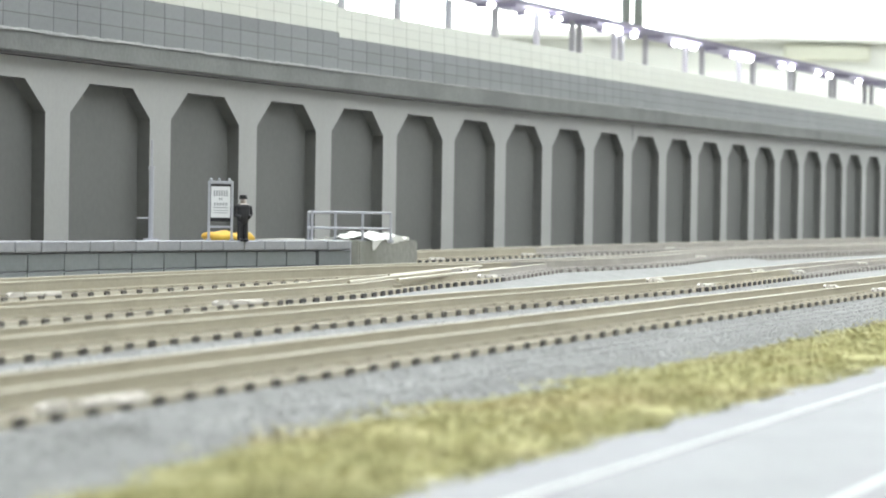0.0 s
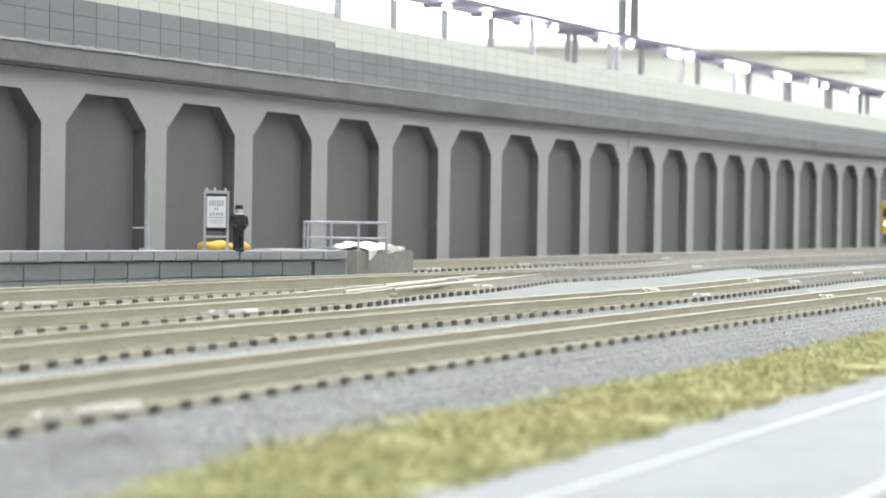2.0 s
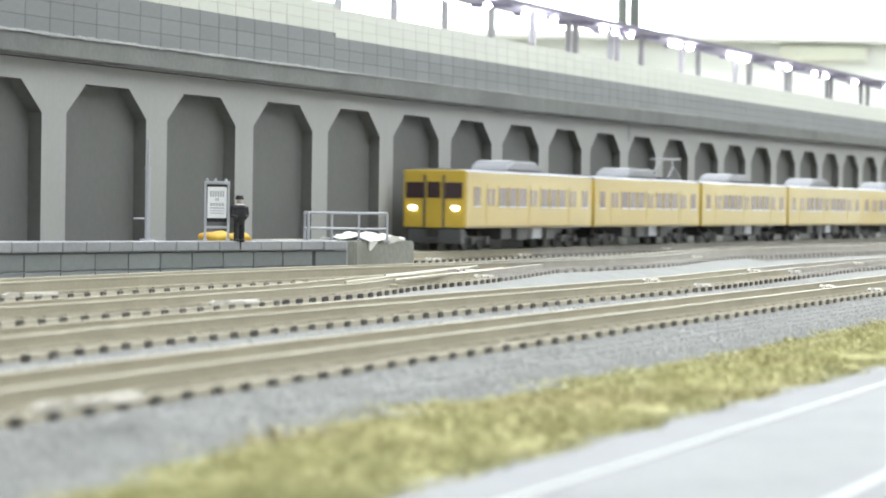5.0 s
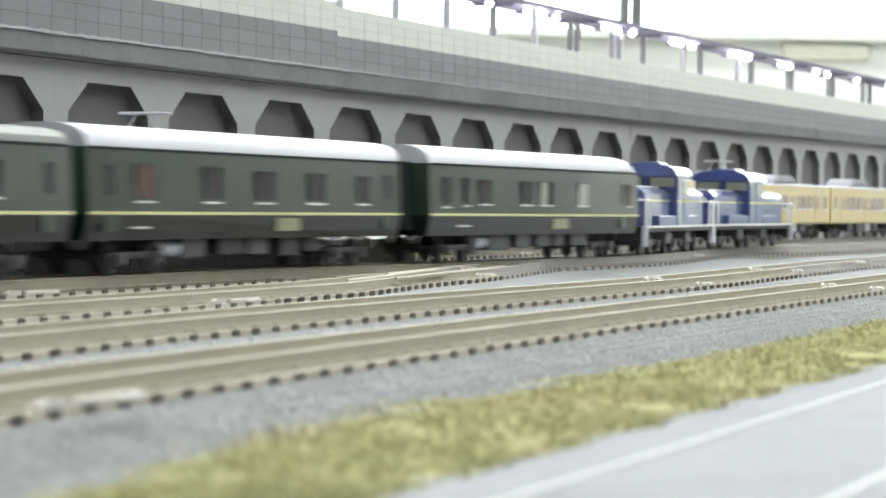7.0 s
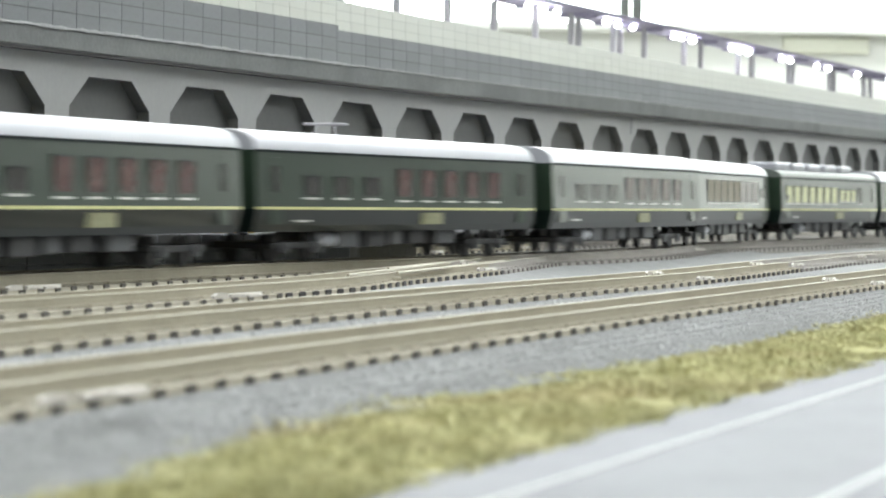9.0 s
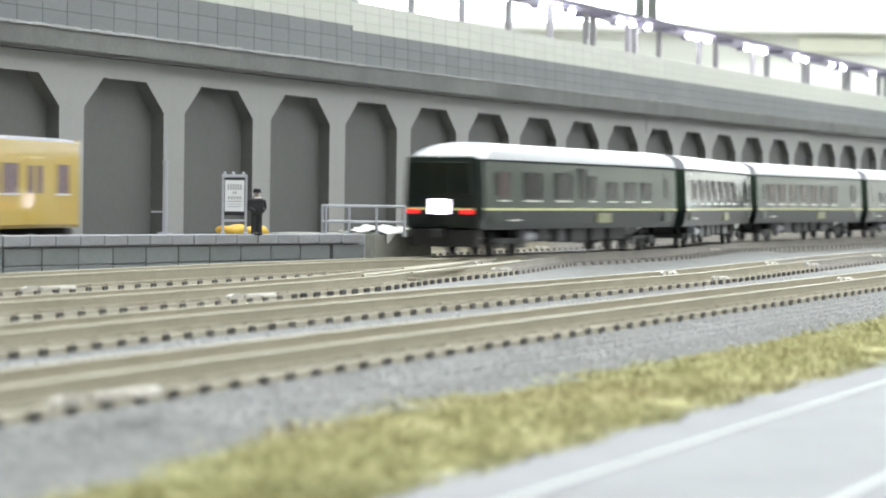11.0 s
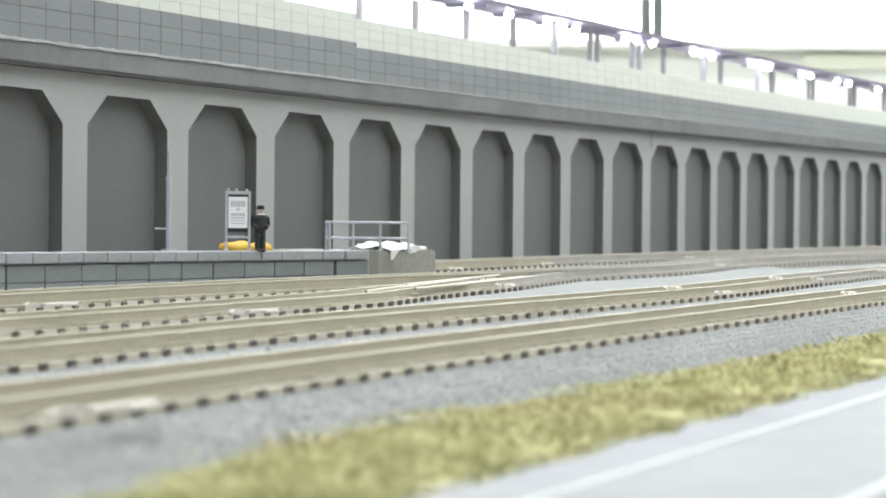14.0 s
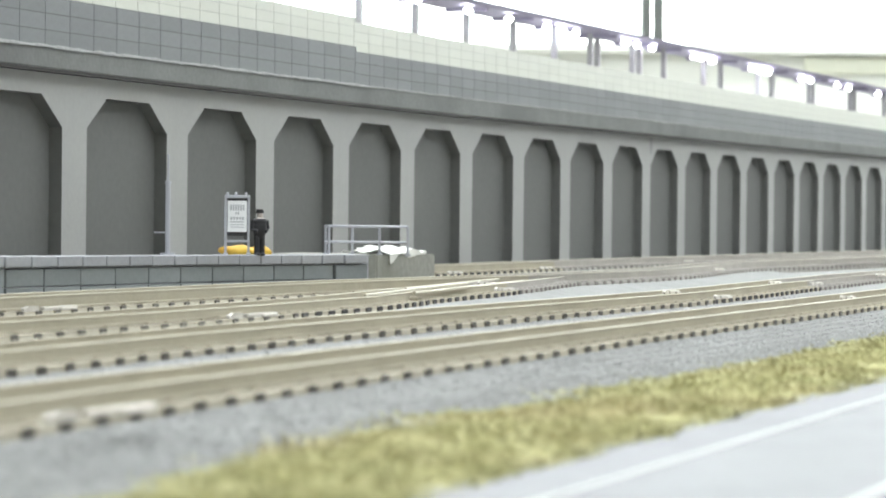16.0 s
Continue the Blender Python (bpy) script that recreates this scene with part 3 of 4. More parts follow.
def swept(i0, i1, prof, step=0.25, wobble=0.0, seed=1, grade=0.055):
    """Sweeps a closed (depth, height) outline along the arcade from bay i0 to i1."""
    rng = np.random.RandomState(seed)
    verts, faces = [], []
    n = int((i1 - i0) / step) + 1
    k = len(prof)
    for q in range(n):
        i = i0 + (i1 - i0) * q / (n - 1)
        x, y, a = wall_at(i)
        nx, ny = -math.cos(a), math.sin(a)
        for d, z, *bend in prof:
            e = (rng.uniform(-wobble, wobble) if wobble else 0) - (bend[0] * max(0, 4 - i) if bend else 0)
            verts.append((x + nx * d, y + ny * d, z + grade * i + e))
    for q in range(n - 1):
        for j in range(k):
            a, b = q * k + j, q * k + (j + 1) % k
            faces.append((a, a + k, b + k, b))
    faces.append(tuple(range(k)))
    faces.append(tuple((n - 1) * k + j for j in range(k))[::-1])
    return verts, faces


CB, CT = 6.5, 7.28            # cornice: lower and upper edge at bay 0


def parapet():
    v, f = swept(-4, 26.5, [(-0.38, CB + 0.05, -0.022), (-0.35, CB, -0.022), (0.3, CB, -0.022), (0.3, CT), (-0.34, CT), (-0.38, CT - 0.05)], 0.2, 0.012, 3)
    tagged(new("cornice", raw("cornice", v, f, M_CORN)), "worn grey concrete cornice over the arches", "cornice", kind="structure")
    # added black strip that stands in for the shaded gap below the cornice
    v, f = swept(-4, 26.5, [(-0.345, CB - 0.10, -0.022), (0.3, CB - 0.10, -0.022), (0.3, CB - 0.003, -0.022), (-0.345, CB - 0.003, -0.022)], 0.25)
    tagged(new("trim", raw("trim", v, f, M_BLACK)), "black strip standing in for the shadow gap under the cornice", "trim", kind="structure")
    v, f = swept(-4, 2.7, [(-0.43, CT + 0.0), (-0.40, CT + 0.07), (0.2, CT + 0.07), (0.2, CT - 0.03), (-0.43, CT - 0.03)], 0.06, 0.03, 5)
    tagged(new("trim", raw("trim", v, f, M_LEDGE)), "ragged pale edge on the cornice", "trim", kind="structure")
    v, f = swept(2.7, 26.5, [(-0.40, CT + 0.0), (-0.38, CT + 0.04), (0.2, CT + 0.04), (0.2, CT - 0.02), (-0.40, CT - 0.02)], 0.1, 0.02, 6)
    tagged(new("trim", raw("trim", v, f, M_LEDGE)), "pale edge on the cornice", "trim", kind="structure")
    # tiled parapet: backing walls with recessed joints and tiles set on them
    D0, D1 = 8.72, 9.95
    pw = thing("wall_parapet", "parapet of blue-grey tiles below and white tiles above", "wall", kind="structure")
    for (i0, i1, extra) in ((-4, 2.7, 0.2), (2.7, 26.5, 0.0)):
        v, f = swept(i0, i1, [(0.0, CT - 0.3), (0.6, CT - 0.3), (0.6, D0 + extra), (0.0, D0 + extra)], 0.25)
        part("backing", raw("backing", v, f, M_JOINT), None, pw)
        v, f = swept(i0, i1, [(0.06, D0 + extra + 0.002), (0.6, D0 + extra + 0.002), (0.6, D1 + extra), (0.06, D1 + extra)], 0.25)
        part("white_backing", raw("white_backing", v, f, M_WJOINT), None, pw)
    tw = 1.76
    jt = 0.03

    def tile(w, h, m, name):
        bm = bmesh.new()
        prism(bm, [(-w / 2, 0), (w / 2, 0), (w / 2, h), (-w / 2, h)], -0.014, 0.02, "y")
        return mesh_of(name, bm, m)

    per = tw / PITCH_W
    for zone in (0, 1):
        cache = {}
        rest_v, rest_f = [], []
        n = int(30.4 / per)
        for q in range(n):
            i = -4 + (q + 0.5) * per
            extra = 0.2 if i < 2.7 else 0.0
            x, y, a = wall_at(i)
            if zone == 0:
                z0, z1, rows, off = CT + 0.05, D0 + extra, 3, 0.0
            else:
                z0, z1, rows, off = D0 + extra, D1 + extra, 3, 0.06
            hh = (z1 - z0) / rows
            key = round(hh, 3)
            if key not in cache:
                cache[key] = tile(tw - jt, hh - jt, M_TILE if zone == 0 else M_WTILE, "tile")
            for r in range(rows):
                m = place(x - math.cos(a) * off, y + math.sin(a) * off, z0 + r * hh + jt / 2 + 0.055 * i, math.pi / 2 - a)
                if -1.6 < i < 9.1:
                    part("tile", cache[key], None, pw, at=m)
                else:
                    o = len(rest_v)
                    rest_v += [tuple((m @ v.co) / S) for v in cache[key].vertices]
                    rest_f += [[o + c for c in p.vertices] for p in cache[key].polygons]
        tagged(part("tile_field", raw("tile_field", rest_v, rest_f, M_TILE if zone == 0 else M_WTILE), None, pw), kind="stuff")
    # the deck behind the parapet
    v, f = swept(-4, 26.5, [(0.6, 8.2), (46, 8.2), (46, 9.2), (0.6, 9.2)], 1.0)
    tagged(new("upper_deck", raw("upper_deck", v, f, M_CONC)), "grey upper deck behind the parapet", "deck", kind="structure")
    v, f = swept(-4, 26.5, [(0.9, -1.0), (1.4, -1.0), (1.4, 8.2), (0.9, 8.2)], 1.0)
    tagged(new("deck_support", raw("deck_support", v, f, M_CONC)), "plain support behind the arcade", "wall", kind="structure")

arcade()
parapet()


def canopy():
    """Long lit canopy on the upper deck."""
    c = thing("platform_canopy", "violet-grey platform canopy with bright white lamps", "canopy")
    x0, y0, x1, y1, z = -6.5, 127.0, 50.0, 270.0, 13.1
    L = math.hypot(x1 - x0, y1 - y0)
    a = math.atan2(y1 - y0, x1 - x0)
    m = place(x0, y0, 0, a)
    bm = bmesh.new()
    prism(bm, [(-1.3, z), (1.3, z), (1.5, z + 0.22), (0, z + 0.42), (-1.5, z + 0.22)], 0, L, "x")
    part("roof", bm, M_CANOPY, c, at=m)
    posts = [4, 11, 18, 25, 31.8, 38.2, 39.5, 46.3, 47.7, 52.8, 61.8, 65.9, 75.5, 79.4, 90.3, 91.5, 103.7, 105.2, 116.3, 119.0, 131, 144]
    for k, s in enumerate(posts):
        w = 0.3 if s in (79.4, 116.3, 119.0) else 0.16
        part("post", box(bmesh.new(), s - w, s + w, -0.16, 0.16, 9.2, z, bevel=0.02), M_POST, c, "pale square post", at=m)
        part("beam", box(bmesh.new(), s - 0.1, s + 0.1, -1.2, 1.2, z - 0.2, z, bevel=0.02), M_CANOPY, c, at=m)
    lm = mesh_of("lamp", ball(bmesh.new(), (0, 0, 0), 0.23, 1.3, 1, 0.8, 8), M_LED, smooth=True)
    lamps = [3, 9, 16, 22, 28.1, 30.5, 33.0, 42.2, 44.4, 47.5, 56.5, 58.1, 60.7, 70.7, 72.9, 74.9, 84.6, 87.2, 95.7, 99.5, 110, 122.1, 130, 137]
    for s in lamps:
        part("lamp", lm, None, c, "bright white lamp", at=m @ place(s, -0.9, z - 0.3) @ Matrix.Diagonal((1.2, 1.2, 1.2, 1) if s in (30.5, 42.2, 72.9, 74.9, 60.7) else (1, 1, 1, 1)))


canopy()

# ---------------------------------------------------------------- platform and what stands on it


def plat_z(y):
    return 0.87 - 0.0065 * (y - 71)


def side_of(way, y, off):
    s = way.near(y)
    x, yy = way.at(s)
    dx, dy = way.way(s)
    return x + dy * off, yy - dx * off, math.atan2(dy, dx)


def platform():
    p = thing("platform", "grey block-built island platform with pale coping", "platform", kind="structure")
    ys = np.arange(34, 92.6, 1.0)
    verts, faces = [], []
    for y in ys:
        ax, ay, _ = side_of(MAIN, y, -1.95)
        bx, by, _ = side_of(FAR, y, 1.75)
        if bx > ax - 2.2:
            bx, by = ax - 2.2, ay + 0.9
        for q in ((ax, ay, -0.62), (ax, ay, plat_z(ay) - 0.02), (bx, by, plat_z(ay) - 0.02), (bx, by, -0.62)):
            verts.append(q)
    n = len(ys)
    for i in range(n - 1):
        for j in range(3):
            a = i * 4 + j
            faces.append((a, a + 1, a + 5, a + 4))
    faces.append(((n - 1) * 4, (n - 1) * 4 + 1, (n - 1) * 4 + 2, (n - 1) * 4 + 3))
    part("core", raw("core", verts, faces, M_PTOP), None, p, "pale dusty platform surface")
    # facing blocks in two courses, and coping stones on them
    def stone(l, h, d, m, name, b=0.02):
        return mesh_of(name, box(bmesh.new(), -l / 2, l / 2, -d, 0.0, 0, h, bevel=b), m)
    block = stone(1.98, 0.47, 0.14, M_PLAT, "block")
    low = stone(1.98, 0.52, 0.14, M_PLAT, "block")
    cope = stone(1.36, 0.30, 0.75, M_COPE, "coping_stone", 0.035)
    s = MAIN.near(45)
    end = MAIN.near(89.0)
    while s < end:
        x, y = MAIN.at(s)
        dx, dy = MAIN.way(s)
        a = math.atan2(dy, dx) + math.pi
        X, Y = x - dy * 1.80, y + dx * 1.80
        zt = plat_z(Y)
        part("block", block, None, p, at=place(X, Y, zt - 0.79, a))
        part("block", low, None, p, at=place(X, Y, zt - 1.33, a))
        s += 2.02
    s = MAIN.near(45)
    k = 0
    while s < end + 0.5:
        x, y = MAIN.at(s)
        dx, dy = MAIN.way(s)
        a = math.atan2(dy, dx) + math.pi
        X, Y = x - dy * 1.72, y + dx * 1.72
        part("coping_stone", cope, None, p, at=place(X, Y, plat_z(Y) - 0.29, a + random.Random(k).uniform(-0.006, 0.006)))
        s += 1.39
        k += 1
    # weathered concrete end
    bm = bmesh.new()
    pts = [side_of(MAIN, 90.1, -1.70)[:2], side_of(MAIN, 94.5, -1.70)[:2], side_of(FAR, 95.7, 1.75)[:2], side_of(FAR, 91.2, 1.75)[:2]]
    prism(bm, pts, -0.62, plat_z(93) + 0.01, "z")
    bmesh.ops.bevel(bm, geom=list(bm.edges), offset=0.05, segments=2, affect="EDGES")
    part("concrete_end", bm, M_CONC, p, "stained pale concrete platform end")


platform()


def cloth():
    rng = np.random.RandomState(4)
    n, m = 26, 14
    verts, faces = [], []
    x0, y0, a = side_of(MAIN, 92.4, -1.72)
    for i in range(n):
        for j in range(m):
            u = (i / (n - 1) - 0.5) * 3.0
            v = j / (m - 1) * 1.7
            z = plat_z(93) + 0.05 + 0.10 * abs(math.sin(u * 2.1 + v * 3) * math.cos(v * 4 - u)) + 0.16 * math.exp(-((u - 0.5) ** 2) * 3) + rng.uniform(0, 0.05)
            if j < 3:
                z -= (3 - j) * (0.075 + 0.05 * math.sin(u * 3.3))
                v = -0.04
            c, s = math.cos(a), math.sin(a)
            edge = 0.15 * math.sin(i * 1.3) if j == m - 1 else 0
            verts.append((x0 + c * u - s * (v + edge), y0 + s * u + c * (v + edge), z))
    for i in range(n - 1):
        for j in range(m - 1):
            q = i * m + j
            faces.append((q, q + m, q + m + 1, q + 1))
    me = raw("cloth", verts, faces, M_CLOTH)
    ob = tagged(new("cloth", me), "crumpled white cloth lying on the platform end", "cloth")
    sd = ob.modifiers.new("thick", "SOLIDIFY")
    sd.thickness = 0.03 * S


cloth()


def fence():
    f = thing("handrail", "grey painted steel handrail at the platform end", "railing")
    xa, ya, xb, yb = -4.56, 92.0, -1.76, 91.4
    z0, zl, zh = plat_z(93), 1.15, 1.68
    for z in (zl, zh):
        part("rail", rod(bmesh.new(), (xa, ya, z), (xb, yb, z), 0.045), M_STEEL, f, smooth=True)
        part("rail", rod(bmesh.new(), (xa, ya, z), (xa + 0.25, ya - 2.6, z), 0.045), M_STEEL, f, smooth=True)
    for t in (0, 0.33, 0.66, 1):
        x, y = xa + (xb - xa) * t, ya + (yb - ya) * t
        part("post", rod(bmesh.new(), (x, y, z0 - 0.05), (x, y, zh), 0.045), M_STEEL, f, smooth=True)
        part("foot", rod(bmesh.new(), (x, y, z0 - 0.04), (x, y, z0 + 0.05), 0.11, 10), M_STEEL, f, smooth=True)
    part("post", rod(bmesh.new(), (xa + 0.25, ya - 2.6, z0 - 0.03), (xa + 0.25, ya - 2.6, zh), 0.045), M_STEEL, f, smooth=True)


fence()


def sign():
    x, y = -6.85, 83.6
    z = plat_z(y)
    s = thing("notice_sign", "white notice board in a grey steel frame on the platform", "sign", place(x, y, z, 0.08) @ Matrix.Diagonal((0.88, 1.07, 1.07, 1)))
    for q in (-0.40, 0.40):
        part("leg", box(bmesh.new(), q - 0.045, q + 0.045, -0.05, 0.05, -0.01, 1.66, bevel=0.015), M_STEEL, s)
        part("foot", box(bmesh.new(), q - 0.08, q + 0.08, -0.28, 0.28, -0.01, 0.06, bevel=0.015), M_STEEL, s)
    part("top_bar", box(bmesh.new(), -0.45, 0.45, -0.055, 0.055, 1.63, 1.72, bevel=0.015), M_STEEL, s)
    part("cross_bar", box(bmesh.new(), -0.36, 0.36, -0.04, 0.04, 0.36, 0.43, bevel=0.01), M_STEEL, s)
    for q in (-0.34, -0.05, 0.30):
        part("knob", ball(bmesh.new(), (q, 0, 1.75), 0.055), M_STEEL, s, smooth=True)
    part("dark_backing", box(bmesh.new(), -0.36, 0.36, 0.0, 0.035, 0.55, 1.62), M_FIG, s, "dark board behind the notice")
    panel = part("panel", box(bmesh.new(), -0.335, 0.335, -0.03, 0.0, 0.66, 1.56, bevel=0.01), M_PAPER, s, "white notice with grey lettering")
    for (w, h, zz) in ((0.52, 0.17, 1.36), (0.15, 0.075, 1.20), (0.50, 0.085, 1.05), (0.5, 0.03, 0.95), (0.50, 0.02, 0.87), (0.46, 0.02, 0.80)):
        bm = bmesh.new()
        if h > 0.06:
            k = max(2, int(w / 0.085))
            for i in range(k):
                c = -w / 2 + (i + 0.5) * w / k
                box(bm, c - w / k * 0.33, c + w / k * 0.33, -0.036, -0.03, zz - h / 2, zz + h / 2)
        else:
            box(bm, -w / 2, w / 2, -0.036, -0.03, zz - h / 2, zz + h / 2)
        part("lettering", bm, mat("grey_print", (0.42, 0.43, 0.45), 0.7, var=0.05, bump=0.0), panel)


sign()


def figure():
    """A plain miniature doll: one mesh."""
    bm = bmesh.new()
    rod(bm, (-0.09, 0, 0), (-0.09, 0, 0.66), 0.095, 8)
    rod(bm, (0.09, 0.02, 0), (0.09, 0.02, 0.66), 0.095, 8)
    ball(bm, (-0.09, -0.05, 0.04), 0.1, 0.9, 1.5, 0.6)
    ball(bm, (0.09, -0.03, 0.04), 0.1, 0.9, 1.5, 0.6)
    ball(bm, (0, 0, 0.85), 0.235, 1.0, 0.72, 1.55, 12)
    ball(bm, (0, 0, 1.03), 0.22, 1.12, 0.7, 0.75, 12)
    for sx in (-1, 1):
        rod(bm, (0.22 * sx, 0, 1.08), (0.27 * sx, 0.02, 0.82), 0.07, 8)
        rod(bm, (0.27 * sx, 0.02, 0.82), (0.13 * sx, -0.14, 0.74), 0.06, 8)
    ball(bm, (0, 0, 1.24), 0.105, 1, 1, 1.1)
    hat = len(bm.faces)
    rod(bm, (0, 0, 1.30), (0, 0, 1.36), 0.13, 12)
    rod(bm, (0, 0, 1.36), (0, 0, 1.42), 0.11, 12)
    bm.faces.ensure_lookup_table()
    for f in bm.faces:
        c = f.calc_center_median()
        f.material_index = 1 if 1.15 < c.z < 1.30 and abs(c.x) < 0.12 else 0
    solo("miniature_figure", bm, [M_FIG, mat("figure_skin_paint", (0.55, 0.50, 0.46), 0.6, var=0.05)],
         "dark painted miniature figure with a cap standing on the platform", "figurine", place(-6.17, 83.8, plat_z(83.8) - 0.01, 0.5), smooth=True)


figure()


def pole_and_sack():
    y = 81.0
    x = -8.70
    p = thing("platform_pole", "slim grey pole with a round foot on the platform", "pole", place(x, y, plat_z(y)))
    part("foot", rod(bmesh.new(), (0, 0, -0.02), (0, 0, 0.06), 0.22, 16), M_STEEL, p, smooth=True)
    part("shaft", rod(bmesh.new(), (0, 0, 0.05), (0, 0, 2.15), 0.075, 10), M_STEEL, p, smooth=True)
    part("collar", rod(bmesh.new(), (0, 0, 2.12), (0, 0, 2.2), 0.10, 10), M_STEEL, p, smooth=True)
    part("upper_shaft", rod(bmesh.new(), (0, 0, 2.2), (0, 0, 3.0), 0.035, 8), M_STEEL, p, smooth=True)
    part("bracket", box(bmesh.new(), -0.42, -0.05, -0.03, 0.03, 0.64, 0.69, bevel=0.01), M_STEEL, p, "thin side bracket")
    bm = bmesh.new()
    ball(bm, (0, 0, 0.10), 0.6, 1, 0.5, 0.33, 16)
    ball(bm, (0.65, 0.1, 0.08), 0.45, 1, 0.5, 0.45, 14)
    for v in bm.verts:
        v.co += Vector((0, 0, 0.03)) * math.sin(v.co.x * 9 + v.co.y * 7)
        v.co.z = max(v.co.z, -0.01)
    solo("yellow_sack", bm, M_YEL, "orange and yellow crumpled sack on the platform", "sack", place(-6.95, 84.9, plat_z(84.9), 0.1), smooth=True)


pole_and_sack()


def joiners():
    """Pale rail joiners and point fittings on the near rails."""
    bm = bmesh.new()
    box(bm, -0.95, 0.75, -0.13, 0.10, -0.31, -0.12, bevel=0.03)
    box(bm, -0.2, 0.6, -0.30, -0.12, -0.31, -0.20, bevel=0.02)
    prism(bm, [(-1.9, -0.31), (-1.2, -0.31), (-1.25, -0.06), (-1.7, -0.04), (-1.95, -0.16)], -0.12, 0.06, "y")
    bmesh.ops.scale(bm, vec=(0.9, 0.5, 0.42), verts=bm.verts)
    for v in bm.verts:
        v.co.z -= 0.165
    me = mesh_of("rail_joiner", bm, M_JOIN)
    lab = "pale metal rail joiner clipped to the rail"
    spots = [(-9.04, 61.93), (-4.22, 59.0), (-0.13, 107.97), (0.99, 90.49), (1.46, 83.09), (3.86, 120.68), (7.18, 110.03), (6.43, 81.49), (11.59, 121.54),
             (12.15, 144.88), (16.4, 139.99), (11.15, 95.92), (7.52, 77.0), (12.5, 95.15), (11.14, 77.75), (12.1, 75.17), (10.37, 159.2), (17.28, 111.77), (-3.55, 29.6)]
    for x, y in spots:
        a = math.pi / 2 - 0.36
        ob = new("rail_joiner", me)
        ob.matrix_basis = place(x, y, 0.1, a) @ Matrix.Diagonal((0.62 if y > 75 else 1.0, 0.9, 1.0, 1.0))
        tagged(ob, lab, "rail joiner", "rail joiners")
    # point blades of the turnout
    t = thing("turnout_blades", "pale steel point blades between the yard tracks", "turnout")
    for o0, o1, y0, y1 in ((0.2, -0.5, 73, 88), (0.9, 0.6, 76, 92), (-0.35, -0.6, 80, 96)):
        xa, ya, _ = side_of(ROW3, y0, o0)
        xb, yb, _ = side_of(ROW3, y1, o1)
        part("blade", rod(bmesh.new(), (xa, ya, -0.12), (xb, yb, -0.12), 0.055, 6), M_RTOP, t)
        part("blade_chair", box(bmesh.new(), xa - 0.13, xa + 0.13, ya - 0.2, ya + 0.2, -0.33, -0.22, bevel=0.03), M_TAN, t)


joiners()

# ---------------------------------------------------------------- trains


def bogie(parent, x, wb=1.05):
    b = part("bogie", box(bmesh.new(), x - wb - 0.65, x + wb + 0.65, -1.06, 1.06, 0.42, 0.62, bevel=0.05), M_UNDER, parent, "black bogie frame")
    for sx in (-1, 1):
        for sy in (-1, 1):
            bm = bmesh.new()
            rod(bm, (x + sx * wb, sy * 0.62, 0.43), (x + sx * wb, sy * 0.76, 0.43), 0.43, 16)
            part("wheel", bm, M_UNDER, b, smooth=True)
            part("axle_box", box(bmesh.new(), x + sx * wb - 0.2, x + sx * wb + 0.2, sy * 1.1 - 0.08, sy * 1.1 + 0.08, 0.28, 0.6, bevel=0.03), M_UGREY, b)


def shell(x0, x1, prof, caps=True):
    return prism(bmesh.new(), prof, x0, x1, "x")


def roof_profile(w, z0, z1, n=9):
    pts = [(-w, z0 - 0.02)]
    for k in range(n + 1):
        a = math.pi * k / n
        c, s = -math.cos(a), math.sin(a)
        pts.append((w * math.copysign(abs(c) ** 0.75, c), z0 + (z1 - z0) * s ** 0.8))
    pts.append((w, z0 - 0.02))
    return pts


WIN = {}


def window_mesh(w, h, kind):
    key = (round(w, 2), round(h, 2), kind)
    if key not in WIN:
        g = {"dark": M_GLASS, "curtain": M_CURT, "lit": M_LITWIN, "brown": M_BROWN, "lounge": M_LOUNGE, "pale": M_CABWIN}[kind]
        bm = bmesh.new()
        f = 0.06
        # frame ring stands a little proud, the pane lies inside it
        box(bm, -w / 2 - f, w / 2 + f, -0.025, 0.02, -f, 0, mi=1)
        box(bm, -w / 2 - f, w / 2 + f, -0.02, 0.02, h, h + f * 0.7, mi=2)
        box(bm, -w / 2 - f, -w / 2, -0.02, 0.02, 0, h, mi=2)
        box(bm, w / 2, w / 2 + f, -0.02, 0.02, 0, h, mi=2)
        box(bm, -w / 2, w / 2, -0.008, 0.02, 0, h, mi=0)
        rim = {"brown": M_TYEL}.get(kind, M_DGREEN)
        WIN[key] = mesh_of("window", bm, g, M_SILL if kind != "brown" else M_SILL, rim)
    return WIN[key]


def windows(parent, half, wins):
    """wins: (x, z, w, h, kind) on both sides of a body of that half width."""
    for (x, z, w, h, kind) in wins:
        me = window_mesh(w, h, kind)
        part("window", me, None, parent, at=place(x, -half, z))
        part("window", me, None, parent, at=place(x, half, z, math.pi))


